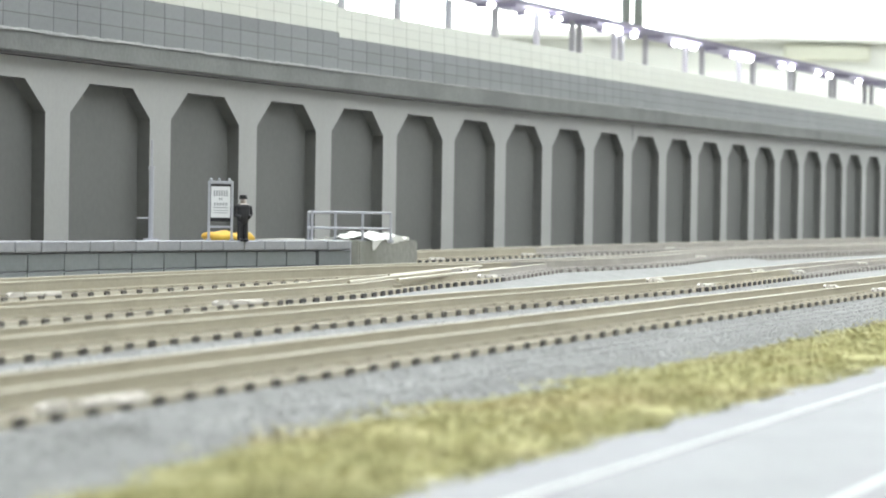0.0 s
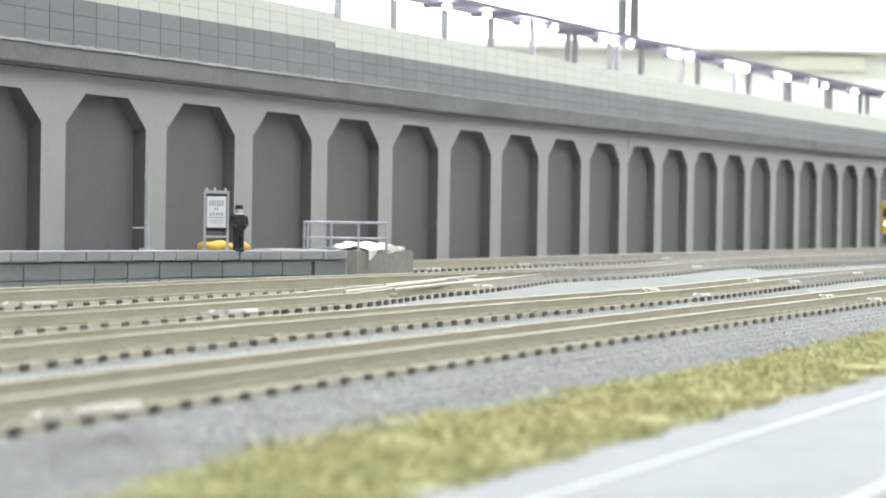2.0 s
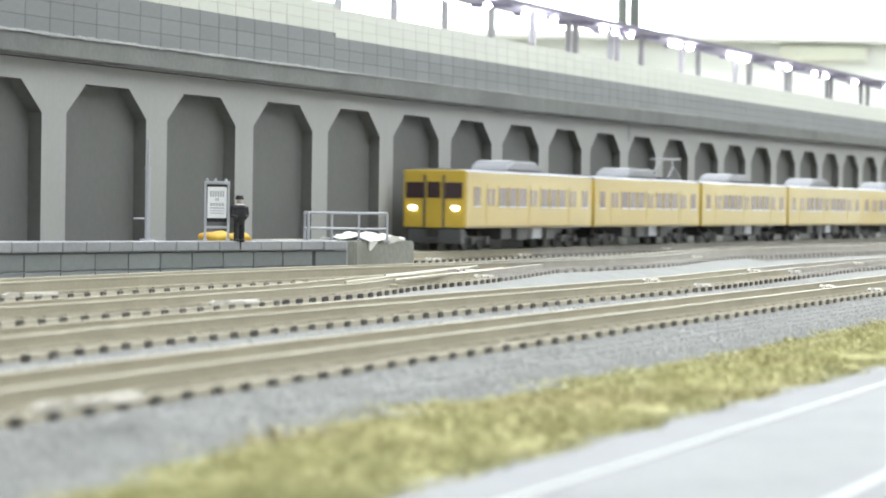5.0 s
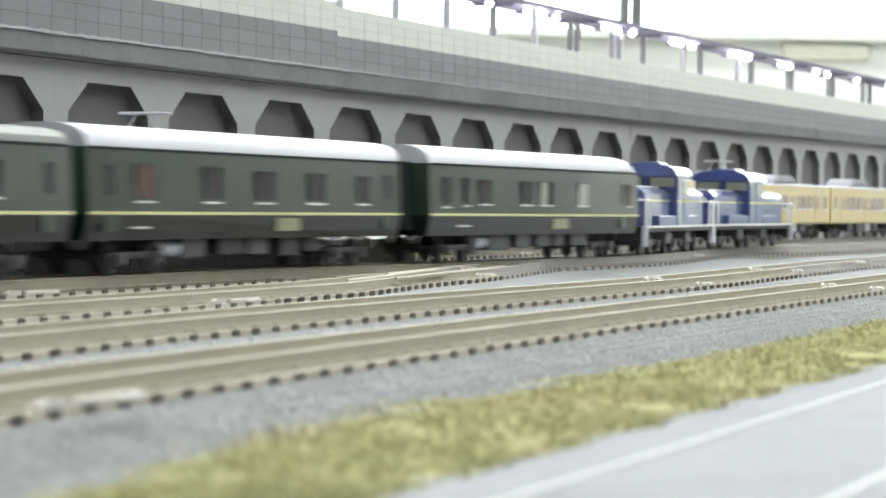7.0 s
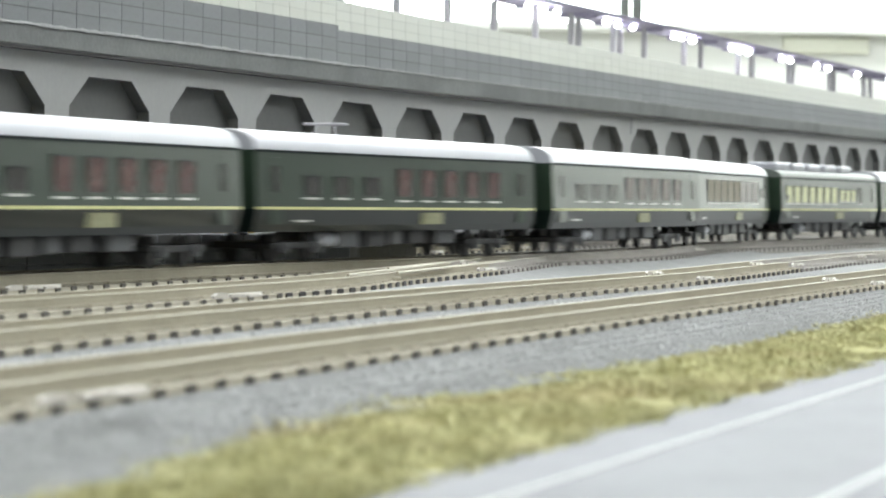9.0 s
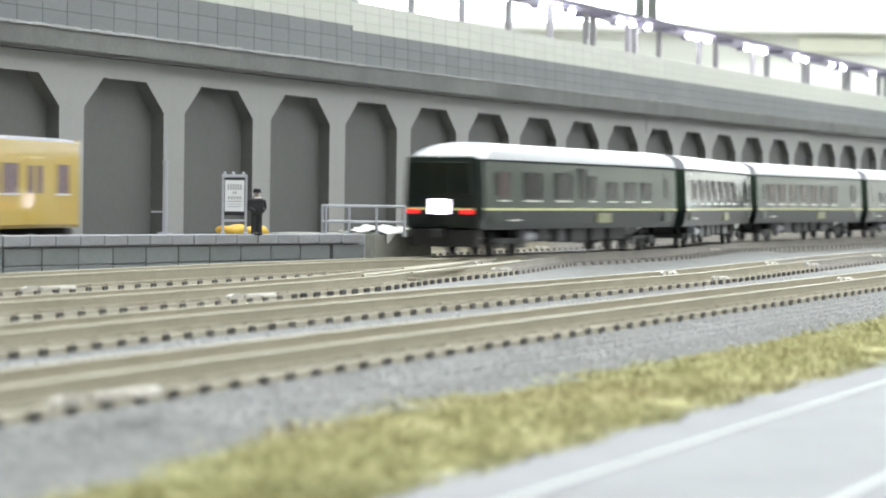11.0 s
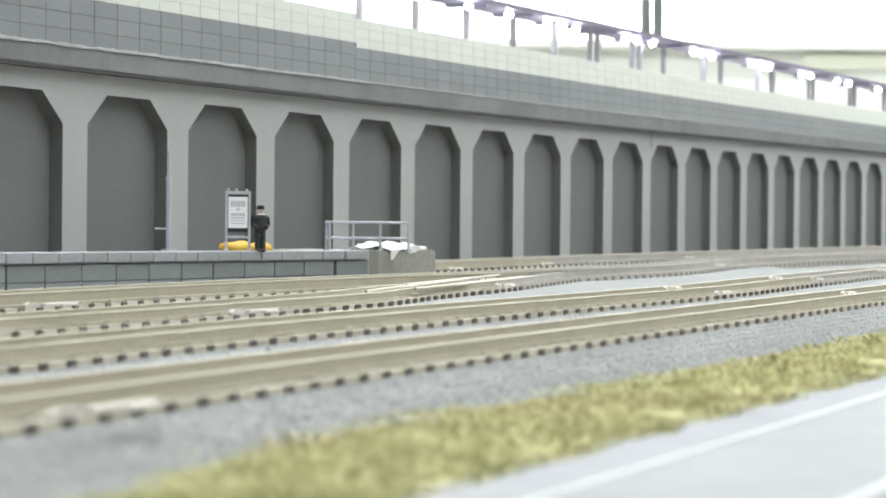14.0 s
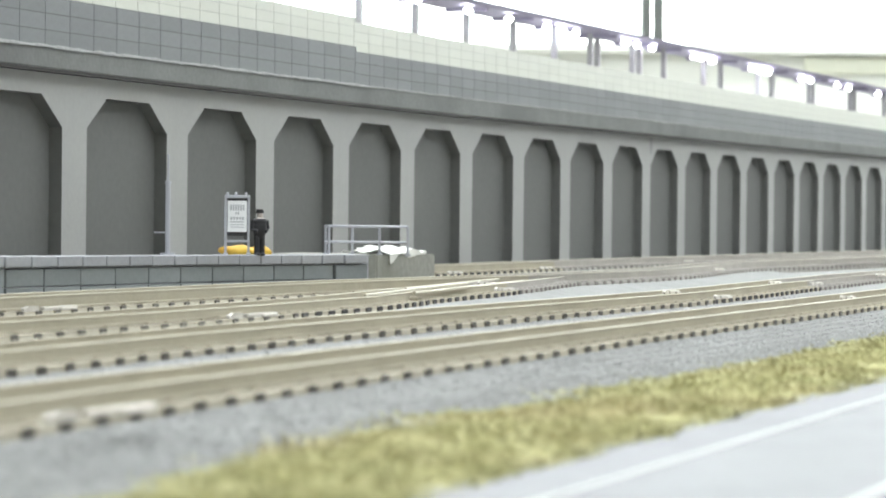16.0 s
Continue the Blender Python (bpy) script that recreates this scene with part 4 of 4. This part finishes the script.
LAYOUT = {
    "van": [(-9.0, 1.9, 0.5, 0.95, "dark"), (-7.3, 1.95, 0.45, 0.9, "dark"), (-5.6, 2.0, 1.0, 0.8, "dark"), (-1.7, 2.0, 1.0, 0.8, "dark"), (-0.05, 2.0, 0.6, 0.8, "pale"), (0.6, 2.0, 0.5, 0.8, "dark"), (4.1, 2.0, 1.1, 0.8, "pale"), (9.4, 2.0, 0.5, 0.8, "curtain")],
    "sleeper": [(-7.3, 1.95, 1.0, 0.95, "curtain"), (-3.3, 1.95, 1.0, 0.92, "dark"), (0.1, 1.95, 1.15, 0.86, "dark"), (3.7, 1.95, 1.15, 0.86, "dark"), (7.3, 1.95, 0.9, 0.82, "dark")],
    "diner": [(-8.9 + 1.55 * k, 1.98, 1.12, 0.85, "lit") for k in range(7)] + [(2.2 + 1.25 * k, 2.12, 0.95, 0.6, "lit") for k in range(3)] + [(6.3, 2.0, 0.6, 0.85, "dark")],
    "salon": [(-6.0 + 1.72 * k, 1.95, 1.55, 1.02, "lounge" if k < 5 else "curtain") for k in range(8)] + [(8.3, 2.2, 0.9, 0.45, "dark")],
    "twin": [(-6.9, 1.95, 0.95, 0.62, "dark"), (-4.9, 1.95, 0.95, 0.62, "dark"), (-2.8, 1.95, 0.95, 0.62, "dark")] + [(-0.45 + 1.79 * k, 1.9, 0.95, 0.98, "curtain") for k in range(5)],
    "bunk": [(-8.0 + 2.05 * k, 1.9, 1.0, 0.95, "curtain") for k in range(7)] + [(8.4, 1.9, 0.6, 1.0, "dark")],
    "suite": [(-8.5, 1.95, 0.8, 0.95, "curtain"), (-5.8, 1.95, 1.5, 0.95, "dark"), (-2.7, 1.95, 1.5, 0.95, "dark"), (-0.7, 1.7, 0.55, 1.4, "dark"), (0.4, 1.95, 0.6, 0.9, "dark"), (2.6, 1.95, 0.9, 0.7, "dark"), (4.6, 1.95, 0.9, 0.7, "dark"), (6.6, 1.95, 0.9, 0.7, "dark")],
}


def lean(c, h, zs, ze, by=0.09):
    """Lets the sides lean in a little towards the roof."""
    done = set()
    for ob in c.children_recursive:
        if ob.type != "MESH" or ob.data.name in done:
            continue
        done.add(ob.data.name)
        for v in ob.data.vertices:
            y, z = v.co.y / S, v.co.z / S
            if z > zs:
                v.co.y -= math.copysign(by * min(1, (z - zs) / (ze - zs)) * min(1, abs(y) / h), y) * S


def coach(kind, first=False, last=False):
    """A green sleeping coach with a silver roof: x forward, z from the rail."""
    c = thing("sleeping_coach", {
        "van": "green generator coach with a silver roof behind the locomotives",
        "diner": "green dining coach with lit windows and roof units",
        "salon": "green lounge coach with tall curved panorama windows",
        "suite": "green end coach with a lit tail sign",
    }.get(kind, "dark green sleeping coach with a yellow band and silver roof"), "railway coach", group="coaches of the green train")
    h, L0, L1 = 1.45, -10.4, 10.4
    z0, zs, ze = 0.93, 1.60, 3.30
    body = part("body", shell(L0, L1, [(-h, zs), (h, zs), (h, ze), (-h, ze)]), M_GREEN, c, "green painted coach side")
    part("skirt", shell(L0, L1, [(-h + 0.17, z0), (h - 0.17, z0), (h - 0.10, z0 + 0.2), (h, zs), (-h, zs), (-h + 0.10, z0 + 0.2)]), M_DGREEN, c, "dark green lower side")
    for y in (-h, h):
        part("band", box(bmesh.new(), L0 + 0.02, L1 - 0.02, y - 0.012, y + 0.012, zs - 0.01, zs + 0.07), M_GOLD, body, "thin yellow band")
        part("band", box(bmesh.new(), L0 + 0.02, L1 - 0.02, y - 0.02, y + 0.02, ze - 0.06, ze + 0.02), M_RUB, body, "dark rain gutter")
    top = 3.92
    roof = part("roof", shell(L0 + 0.05, L1 - 0.05, roof_profile(h - 0.01, ze, top if kind not in ("diner",) else 3.75)), M_DROOF if kind == "diner" else M_SROOF, c, "dull green-grey roof" if kind == "diner" else "silver roof", smooth=True)
    # sloped roof ends
    for v in roof.data.vertices:
        if v.co.z > (ze + 0.02) * S and ((kind == "van" and v.co.x > 0) or (last and v.co.x < 0) or (kind == "salon" and v.co.x > 0)):
            v.co.x -= math.copysign((v.co.z / S - ze) * (2.6 if last else 1.5) * S, v.co.x)
    if kind == "diner":
        for x in (-8.0, -4.7, -1.4, 1.9, 5.4):
            part("roof_unit", box(bmesh.new(), x - 1.2, x + 1.2, -0.85, 0.85, 3.66, 4.1, bevel=0.12), M_SROOF, roof, "silver air conditioner")
            part("roof_fan", rod(bmesh.new(), (x + 1.6, -0.3, 3.7), (x + 1.6, -0.3, 3.9), 0.22, 12), M_UGREY, roof, smooth=True)
    else:
        for x in (-8.3, 8.3):
            part("roof_hatch", box(bmesh.new(), x - 0.7, x + 0.7, -1.22, -0.7, 3.58, 3.66, bevel=0.02), M_TROOF, roof)
    if kind == "salon":
        for k in range(8):
            part("roof_glass", box(bmesh.new(), -6.75 + 1.72 * k, -5.25 + 1.72 * k, -1.40, -1.05, 3.34, 3.52, bevel=0.03), M_GLASS, roof, "curved roof glass")
    windows(body, h - 0.03, LAYOUT[kind])
    # doors at the ends
    for x in ((-9.2, 9.2) if kind != "van" else (8.6,)):
        for y in (-h, h):
            d = part("door", box(bmesh.new(), x - 0.38, x + 0.38, y - 0.012, y + 0.012, 1.15, 3.1, bevel=0.008), M_GREEN, body)
            part("door_window", box(bmesh.new(), x - 0.2, x + 0.2, y - 0.02, y + 0.02, 2.1, 2.85), M_GLASS, d)
    # nameplate and side lettering as plain plates
    for y in (-h, h):
        part("plate", box(bmesh.new(), 0.9, 2.5, y * 0.965 - 0.04, y * 0.965 + 0.04, 1.13, 1.5), mat_plate(), body, "gold emblem plate")
        part("plate", box(bmesh.new(), -8.0, -7.0, y * 0.965 - 0.04, y * 0.965 + 0.04, 1.22, 1.28), M_SILL, body, "small white lettering bar")
    # gangways
    for x in (-10.75, 10.75):
        if (last and x < 0):
            continue
        part("gangway", box(bmesh.new(), x - 0.34, x + 0.34, -0.8, 0.8, 1.1, 3.35, bevel=0.06), M_RUB, c, "dark rubber gangway")
    if last:
        e = part("end_face", box(bmesh.new(), L0 - 0.4, L0 + 0.1, -h + 0.06, h - 0.06, 0.95, 3.42, bevel=0.2), M_DGREEN, c, "dark green rounded tail end", smooth=True)
        E = L0 - 0.4
        for y0, y1 in ((-1.2, -0.42), (-0.38, 0.38), (0.42, 1.2)):
            part("end_window", box(bmesh.new(), E - 0.03, E + 0.02, y0, y1, 2.12, 3.2, bevel=0.02), M_DGREEN, e, "dark end window")
        part("tail_sign", box(bmesh.new(), E - 0.1, E, -0.36, 0.36, 1.45, 1.95, bevel=0.04), M_MARK, e, "lit pink-white tail sign")
        part("band", box(bmesh.new(), E - 0.02, E + 0.02, -1.2, 1.2, 1.58, 1.66), M_GOLD, e)
        for y in (-1.0, 1.0):
            part("tail_lamp", box(bmesh.new(), E - 0.06, E + 0.02, y - 0.2, y + 0.2, 1.46, 1.6, bevel=0.03), M_TAIL, e, "lit red tail lamp")
        part("coupler", box(bmesh.new(), L0 - 0.7, L0, -0.18, 0.18, 0.65, 0.95, bevel=0.04), M_UNDER, c)
        part("skirt_plate", box(bmesh.new(), L0 - 0.1, L0 + 0.4, -1.2, 1.2, 0.35, 0.95, bevel=0.05), M_UNDER, c)
    for x in (-7.0, 7.0):
        bogie(c, x)
    r = random.Random(len(kind) * 7 + 1)
    x = -4.6
    while x < 4.2:
        w = r.uniform(0.9, 2.0)
        part("equipment_box", box(bmesh.new(), x, x + w, -1.15, 1.15, r.uniform(0.38, 0.5), 0.94, bevel=0.04), r.choice([M_UGREY, M_UNDER, M_UGREY]), c)
        x += w + r.uniform(0.3, 0.9)
    lean(c, h, zs, ze)
    part("water_tank", rod(bmesh.new(), (-5.6, -0.9, 0.68), (-3.2, -0.9, 0.68), 0.22, 12), M_STEEL, c, "pale cylindrical tank", smooth=True)
    return c


M_STEP = mat("lilac_grey_step", (0.52, 0.52, 0.58), 0.5, var=0.08)

PLATE = []


def mat_plate():
    if not PLATE:
        PLATE.append(mat("gold_plate", (0.27, 0.27, 0.15), 0.4, metal=0.3, var=0.3, fine=2500, coarse=800, bump=0.0))
    return PLATE[0]


def diesel():
    """A blue centre-cab diesel locomotive."""
    c = thing("diesel_locomotive", "blue centre-cab diesel locomotive with white handrails", "locomotive", group="blue locomotives")
    L = 8.55
    part("frame", box(bmesh.new(), -L, L, -1.38, 1.38, 0.95, 1.2, bevel=0.04), M_UNDER, c, "dark running frame")
    for y in (-1.4, 1.4):
        part("frame_edge", box(bmesh.new(), -L, L, y - 0.02, y + 0.02, 1.13, 1.215), M_WHITE, c, "white frame edge")
    for sx in (-1, 1):
        bm = bmesh.new()
        hood = [(-1.02, 1.2), (1.02, 1.2), (1.02, 2.52), (0.78, 2.74), (-0.78, 2.74), (-1.02, 2.52)]
        a, b = (1.45, 7.35) if sx > 0 else (-7.35, -1.45)
        prism(bm, hood, a, b, "x")
        hd = part("hood", bm, M_BLUE, c, "blue engine hood")
        for y in (-1.025, 1.025):
            # plates whose pale blue stands for reflection on the hood sides
            part("hood_panel", box(bmesh.new(), a + 0.3, b - 0.3, y - 0.015, y + 0.015, 1.28, 2.1, bevel=0.01), M_LBLUE, hd, "hood side plate with reflection put into its pale blue")
            part("band", box(bmesh.new(), a, b, y - 0.02, y + 0.02, 2.2, 2.28), M_GOLD, hd, "yellow band")
            for k in range(4):
                part("grille", box(bmesh.new(), a + 0.7 + 1.2 * k, a + 1.6 + 1.2 * k, y - 0.025, y + 0.025, 1.4, 2.0), M_BLUE if k % 3 else M_LBLUE, hd)
        part("hood_top", box(bmesh.new(), a + 0.4, b - 0.4, -0.66, 0.66, 2.74, 2.84, bevel=0.05), M_SROOF, hd)
        e = 7.35 * sx
        part("hood_front", box(bmesh.new(), min(e, e + 0.12 * sx), max(e, e + 0.12 * sx), -0.95, 0.95, 1.25, 2.68, bevel=0.05), M_BLUE, hd)
        for y in (-0.55, 0.55):
            part("headlamp", rod(bmesh.new(), (e + 0.1 * sx, y, 2.35), (e + 0.22 * sx, y, 2.35), 0.15, 12), M_SILL, hd)
        # end platforms with white rails and steps
        x = 8.4 * sx
        part("buffer_beam", box(bmesh.new(), x - 0.1, x + 0.1, -1.35, 1.35, 0.5, 1.2, bevel=0.03), M_UNDER, c)
        for y in (-1.3, -0.7, 0.7, 1.3):
            part("handrail", rod(bmesh.new(), (x, y, 1.2), (x, y, 2.25), 0.045), M_WHITE, c, "white handrail")
        for y in (-1, 1):
            part("handrail", rod(bmesh.new(), (x, y * 0.7, 2.25), (x, y * 1.3, 2.25), 0.045), M_WHITE, c)
            part("handrail", rod(bmesh.new(), (x - 0.85 * sx, y * 1.3, 1.2), (x - 0.85 * sx, y * 1.3, 2.25), 0.045), M_WHITE, c)
            part("handrail", rod(bmesh.new(), (x, y * 1.3, 2.25), (x - 0.85 * sx, y * 1.3, 2.25), 0.045), M_WHITE, c)
            part("step", box(bmesh.new(), x - 0.4, x, y * 1.3 - 0.1, y * 1.3 + 0.1, 0.38, 1.2, bevel=0.03), M_STEP, c, "pale step plate")
        part("coupler", box(bmesh.new(), x - 0.1, x + 0.6 * sx + 0.1, -0.16, 0.16, 0.6, 0.95, bevel=0.03), M_UNDER, c)
        bogie(c, 5.6 * sx)
    bogie(c, 0.0, 0.8)
    cab = part("cab", shell(-1.5, 1.5, [(-1.36, 1.2), (1.36, 1.2), (1.36, 3.32), (-1.36, 3.32)]), M_BLUE, c, "blue driver's cab")
    part("cab_roof", shell(-1.95, 1.95, roof_profile(1.42, 3.32, 3.82)), M_BLUE, cab, "blue rounded cab roof", smooth=True)
    part("roof_vent", box(bmesh.new(), -0.9, 0.9, -0.5, 0.5, 3.78, 3.9, bevel=0.05), M_BLUE, cab)
    for y in (-1.365, 1.365):
        # the cab side's reflection, put into a pale plate
        part("cab_panel", box(bmesh.new(), -0.1, 1.45, y - 0.015, y + 0.015, 1.25, 2.35, bevel=0.01), M_LBLUE, cab)
        part("cab_door", box(bmesh.new(), -1.4, -0.6, y - 0.02, y + 0.02, 1.25, 3.2, bevel=0.01), M_BLUE, cab)
        part("cab_window", box(bmesh.new(), -0.1, 1.25, y - 0.03, y + 0.03, 2.5, 3.15, bevel=0.02), M_CABWIN, cab, "cab side window with its lit look put into pale colour")
        part("band", box(bmesh.new(), -1.5, 1.5, y - 0.022, y + 0.022, 2.2, 2.28), M_GOLD, cab)
    for x in (-1.51, 1.51):
        for y in (-0.72, 0.72):
            part("cab_window", box(bmesh.new(), x - 0.02, x + 0.02, y - 0.52, y + 0.52, 2.84, 3.24), M_CABWIN if x < 0 else M_GLASS, cab, "cab end window")
    for y in (-1, 1):
        part("side_box", box(bmesh.new(), -5.6, -1.6, y * 1.2 - 0.16, y * 1.2 + 0.16, 1.2, 1.62, bevel=0.03), M_LBLUE, c, "pale blue walkway box")
        part("side_box", box(bmesh.new(), 1.6, 4.4, y * 1.2 - 0.16, y * 1.2 + 0.16, 1.2, 1.62, bevel=0.03), M_LBLUE, c, "pale blue walkway box")
    part("fuel_tank", box(bmesh.new(), -3.2, -1.9, -1.2, 1.2, 0.45, 0.95, bevel=0.05), M_UGREY, c)
    part("fuel_tank", box(bmesh.new(), 1.9, 3.2, -1.2, 1.2, 0.45, 0.95, bevel=0.05), M_UGREY, c)
    return c


def railcar(cab=0, panto=False, lit=False):
    """A yellow suburban electric car; cab: 1 front, -1 rear, 0 none."""
    c = thing("yellow_railcar", "yellow electric railcar" + (" with a lit cab front" if cab and lit else " with an unlit cab end" if cab else " with a roof pantograph" if panto else " in the middle of its train"), "railway car", group="cars of the yellow train")
    h, L0, L1 = 1.45, -9.75, 9.75
    z0, ze = 1.0, 3.38
    body = part("body", shell(L0, L1, [(-h, z0 + 0.1), (-h + 0.08, z0), (h - 0.08, z0), (h, z0 + 0.1), (h, ze), (-h, ze)]), M_TYEL, c, "yellow painted body")
    roof = part("roof", shell(L0, L1, roof_profile(h - 0.01, ze, 3.6)), M_TROOF, c, "grey roof", smooth=True)
    for y in (-h, h):
        part("gutter", box(bmesh.new(), L0, L1, y - 0.025, y + 0.025, ze - 0.02, ze + 0.06), M_TYEL, roof)
    doors = (-6.4, 0.0, 6.4)
    wins = [(x + o, 1.98, 1.15, 0.82, "brown") for x in (-3.2, 3.2) for o in (-1.45, 0, 1.45)] + [(-8.5, 1.98, 0.9, 0.82, "brown"), (8.5 if cab <= 0 else 8.35, 1.98, 0.8, 0.82, "brown")]
    windows(body, h, wins)
    for x in doors:
        for y in (-h, h):
            d = part("door", box(bmesh.new(), x - 0.65, x + 0.65, y - 0.012, y + 0.012, 1.1, 2.98, bevel=0.008), M_TYEL, body, "yellow sliding door")
            for o in (-0.33, 0.33):
                part("door_window", box(bmesh.new(), x + o - 0.2, x + o + 0.2, y - 0.02, y + 0.02, 1.98, 2.75), M_BROWN, d)
    # big rounded air conditioner
    bm = bmesh.new()
    prism(bm, [(-3.0, 3.55), (-2.55, 3.98), (-1.9, 4.12), (1.3, 4.12), (2.0, 3.98), (2.5, 3.55)], -0.95, 0.95, "y")
    bmesh.ops.bevel(bm, geom=list(bm.edges), offset=0.12, segments=3, affect="EDGES")
    part("roof_unit", bm, M_TROOF, roof, "large grey air conditioner", smooth=True)
    if panto:
        bm = bmesh.new()
        for y in (-0.55, 0.55):
            rod(bm, (-8.9, y, 3.7), (-7.6, y * 0.9, 4.35), 0.035, 6)
            rod(bm, (-6.4, y, 3.7), (-7.6, y * 0.9, 4.35), 0.035, 6)
            rod(bm, (-7.6, y * 0.9, 4.35), (-7.9, y * 0.6, 4.75), 0.03, 6)
        rod(bm, (-7.95, -0.85, 4.75), (-7.95, 0.85, 4.75), 0.05, 6)
        rod(bm, (-7.6, -0.85, 4.75), (-7.6, 0.85, 4.75), 0.05, 6)
        part("pantograph", bm, M_POST, roof, "pale grey raised pantograph")
        part("pantograph_base", box(bmesh.new(), -9.0, -6.3, -0.65, 0.65, 3.6, 3.72, bevel=0.02), M_UGREY, roof)
    for x in (L0 - 0.22, L1 + 0.22):
        if (x > 0 and cab > 0) or (x < 0 and cab < 0):
            continue
        part("gangway", box(bmesh.new(), x - 0.24, x + 0.24, -0.5, 0.5, 1.05, 3.2, bevel=0.05), M_RUB, c)
    if cab:
        e = L1 if cab > 0 else L0
        sg = 1 if cab > 0 else -1
        X = lambda a, b: (min(e + a * sg, e + b * sg), max(e + a * sg, e + b * sg))
        f = part("cab_front", box(bmesh.new(), *X(0, 0.14), -1.43, 1.43, 1.0, 3.52, bevel=0.06), M_TYEL, c, "yellow cab front")
        for y in (-1, 1):
            part("windscreen", box(bmesh.new(), *X(0.12, 0.17), min(y * 0.5, y * 1.3), max(y * 0.5, y * 1.3), 2.28, 2.98, bevel=0.02), M_SCREEN, f, "dark windscreen")
            part("headlamp", ball(bmesh.new(), (e + 0.16 * sg, y * 0.98, 1.86), 0.118, 0.6, 1.35, 0.85), (M_LAMP if cab > 0 else M_TAIL) if lit else M_SILL, f, "lit headlamp" if lit else "unlit headlamp", smooth=True)
            part("corner_post", box(bmesh.new(), *X(0.12, 0.2), y * 0.44 - 0.04, y * 0.44 + 0.04, 1.0, 3.3), M_UGREY, f)
        part("gangway_door", box(bmesh.new(), *X(0.13, 0.22), -0.38, 0.38, 1.0, 3.3, bevel=0.02), M_TYEL, f)
        part("windscreen", box(bmesh.new(), *X(0.2, 0.24), -0.3, 0.3, 2.3, 3.0, bevel=0.02), M_SCREEN, f)
        part("skirt_plate", box(bmesh.new(), *X(-0.5, 0.1), -1.25, 1.25, 0.3, 0.98, bevel=0.06), M_UGREY, c, "grey snow plough skirt")
        part("coupler", box(bmesh.new(), *X(0, 0.6), -0.16, 0.16, 0.6, 0.92, bevel=0.03), M_UNDER, c)
    for x in (-6.9, 6.9):
        bogie(c, x)
    for k, x in enumerate((-4.4, -2.2, 0.2, 2.6)):
        part("equipment_box", box(bmesh.new(), x, x + 1.5, -1.2, 1.2, 0.42 + 0.05 * (k % 2), 1.0, bevel=0.04), M_UGREY if k != 1 else M_STEEL, c)
    return c


# ---------------------------------------------------------------- what moves


def along(way, s, back=False):
    """Pose of a vehicle whose middle stands at length s of a line, from its two bogies."""
    xa, ya = way.at(s - 7)
    xb, yb = way.at(s + 7)
    a = math.atan2(yb - ya, xb - xa)
    return place((xa + xb) / 2, (ya + yb) / 2, 0, a + (math.pi if back else 0))


def ride(ob, way, spans, back=False):
    walk(ob, [(t, along(way, s, back)) for t, s in spans])


GREEN_AT, GREEN_SPEED = MAIN.near(92.2), 48.8
# seconds and length run by the yellow train's front past its place at 4.0 s
YELLOW_RUN = [(0, -126), (1, -95), (2, -64), (2.5, -49.5), (3, -33.9), (3.5, -17.4), (4, -0.8), (4.5, 14.6), (5, 31.5), (5.5, 49), (6, 66.5), (6.5, 84), (7, 101), (7.5, 112.5), (8, 125.5), (8.5, 143.5), (9, 163.5), (9.5, 181), (10, 198), (11, 232), (12, 266), (13, 300), (14, 334), (15, 368), (16, 402)]


def motions():
    # green train: two locomotives and ten coaches, running away from the viewer
    order = ["van", "sleeper", "diner", "salon", "twin", "twin", "twin", "bunk", "bunk", "suite"]
    times = [i * 0.25 for i in range(65)]
    gap12 = lambda t: GREEN_AT + 44.6 + GREEN_SPEED * (t - 8.0) + 3.4 * min(0.5, max(0, t - 8.5)) + 3.0 * max(0, t - 9.0)      # joint between first and second coach
    for k, kind in enumerate(order):
        c = coach(kind, last=(k == len(order) - 1))
        ride(c, MAIN, [(t, gap12(t) + 11.1 - 22.2 * k) for t in times])
    for k in (0, 1):
        d = diesel()
        ride(d, MAIN, [(t, gap12(t) + 22.2 + 9.05 + 18.7 * k) for t in times])
    # yellow train: two sets of four cars, coming towards the viewer
    ts = [i * 0.25 for i in range(65)]
    front = lambda t: FAR.near(148.0) - np.interp(t, [r[0] for r in YELLOW_RUN], [r[1] for r in YELLOW_RUN])
    for k in range(8):
        c = railcar(cab={0: 1, 3: -1, 4: 1, 7: -1}.get(k, 0), panto=(k % 4 == 1), lit=k in (0, 7))
        ride(c, FAR, [(t, front(t) + 9.9 + 20.0 * k) for t in ts], back=True)


motions()
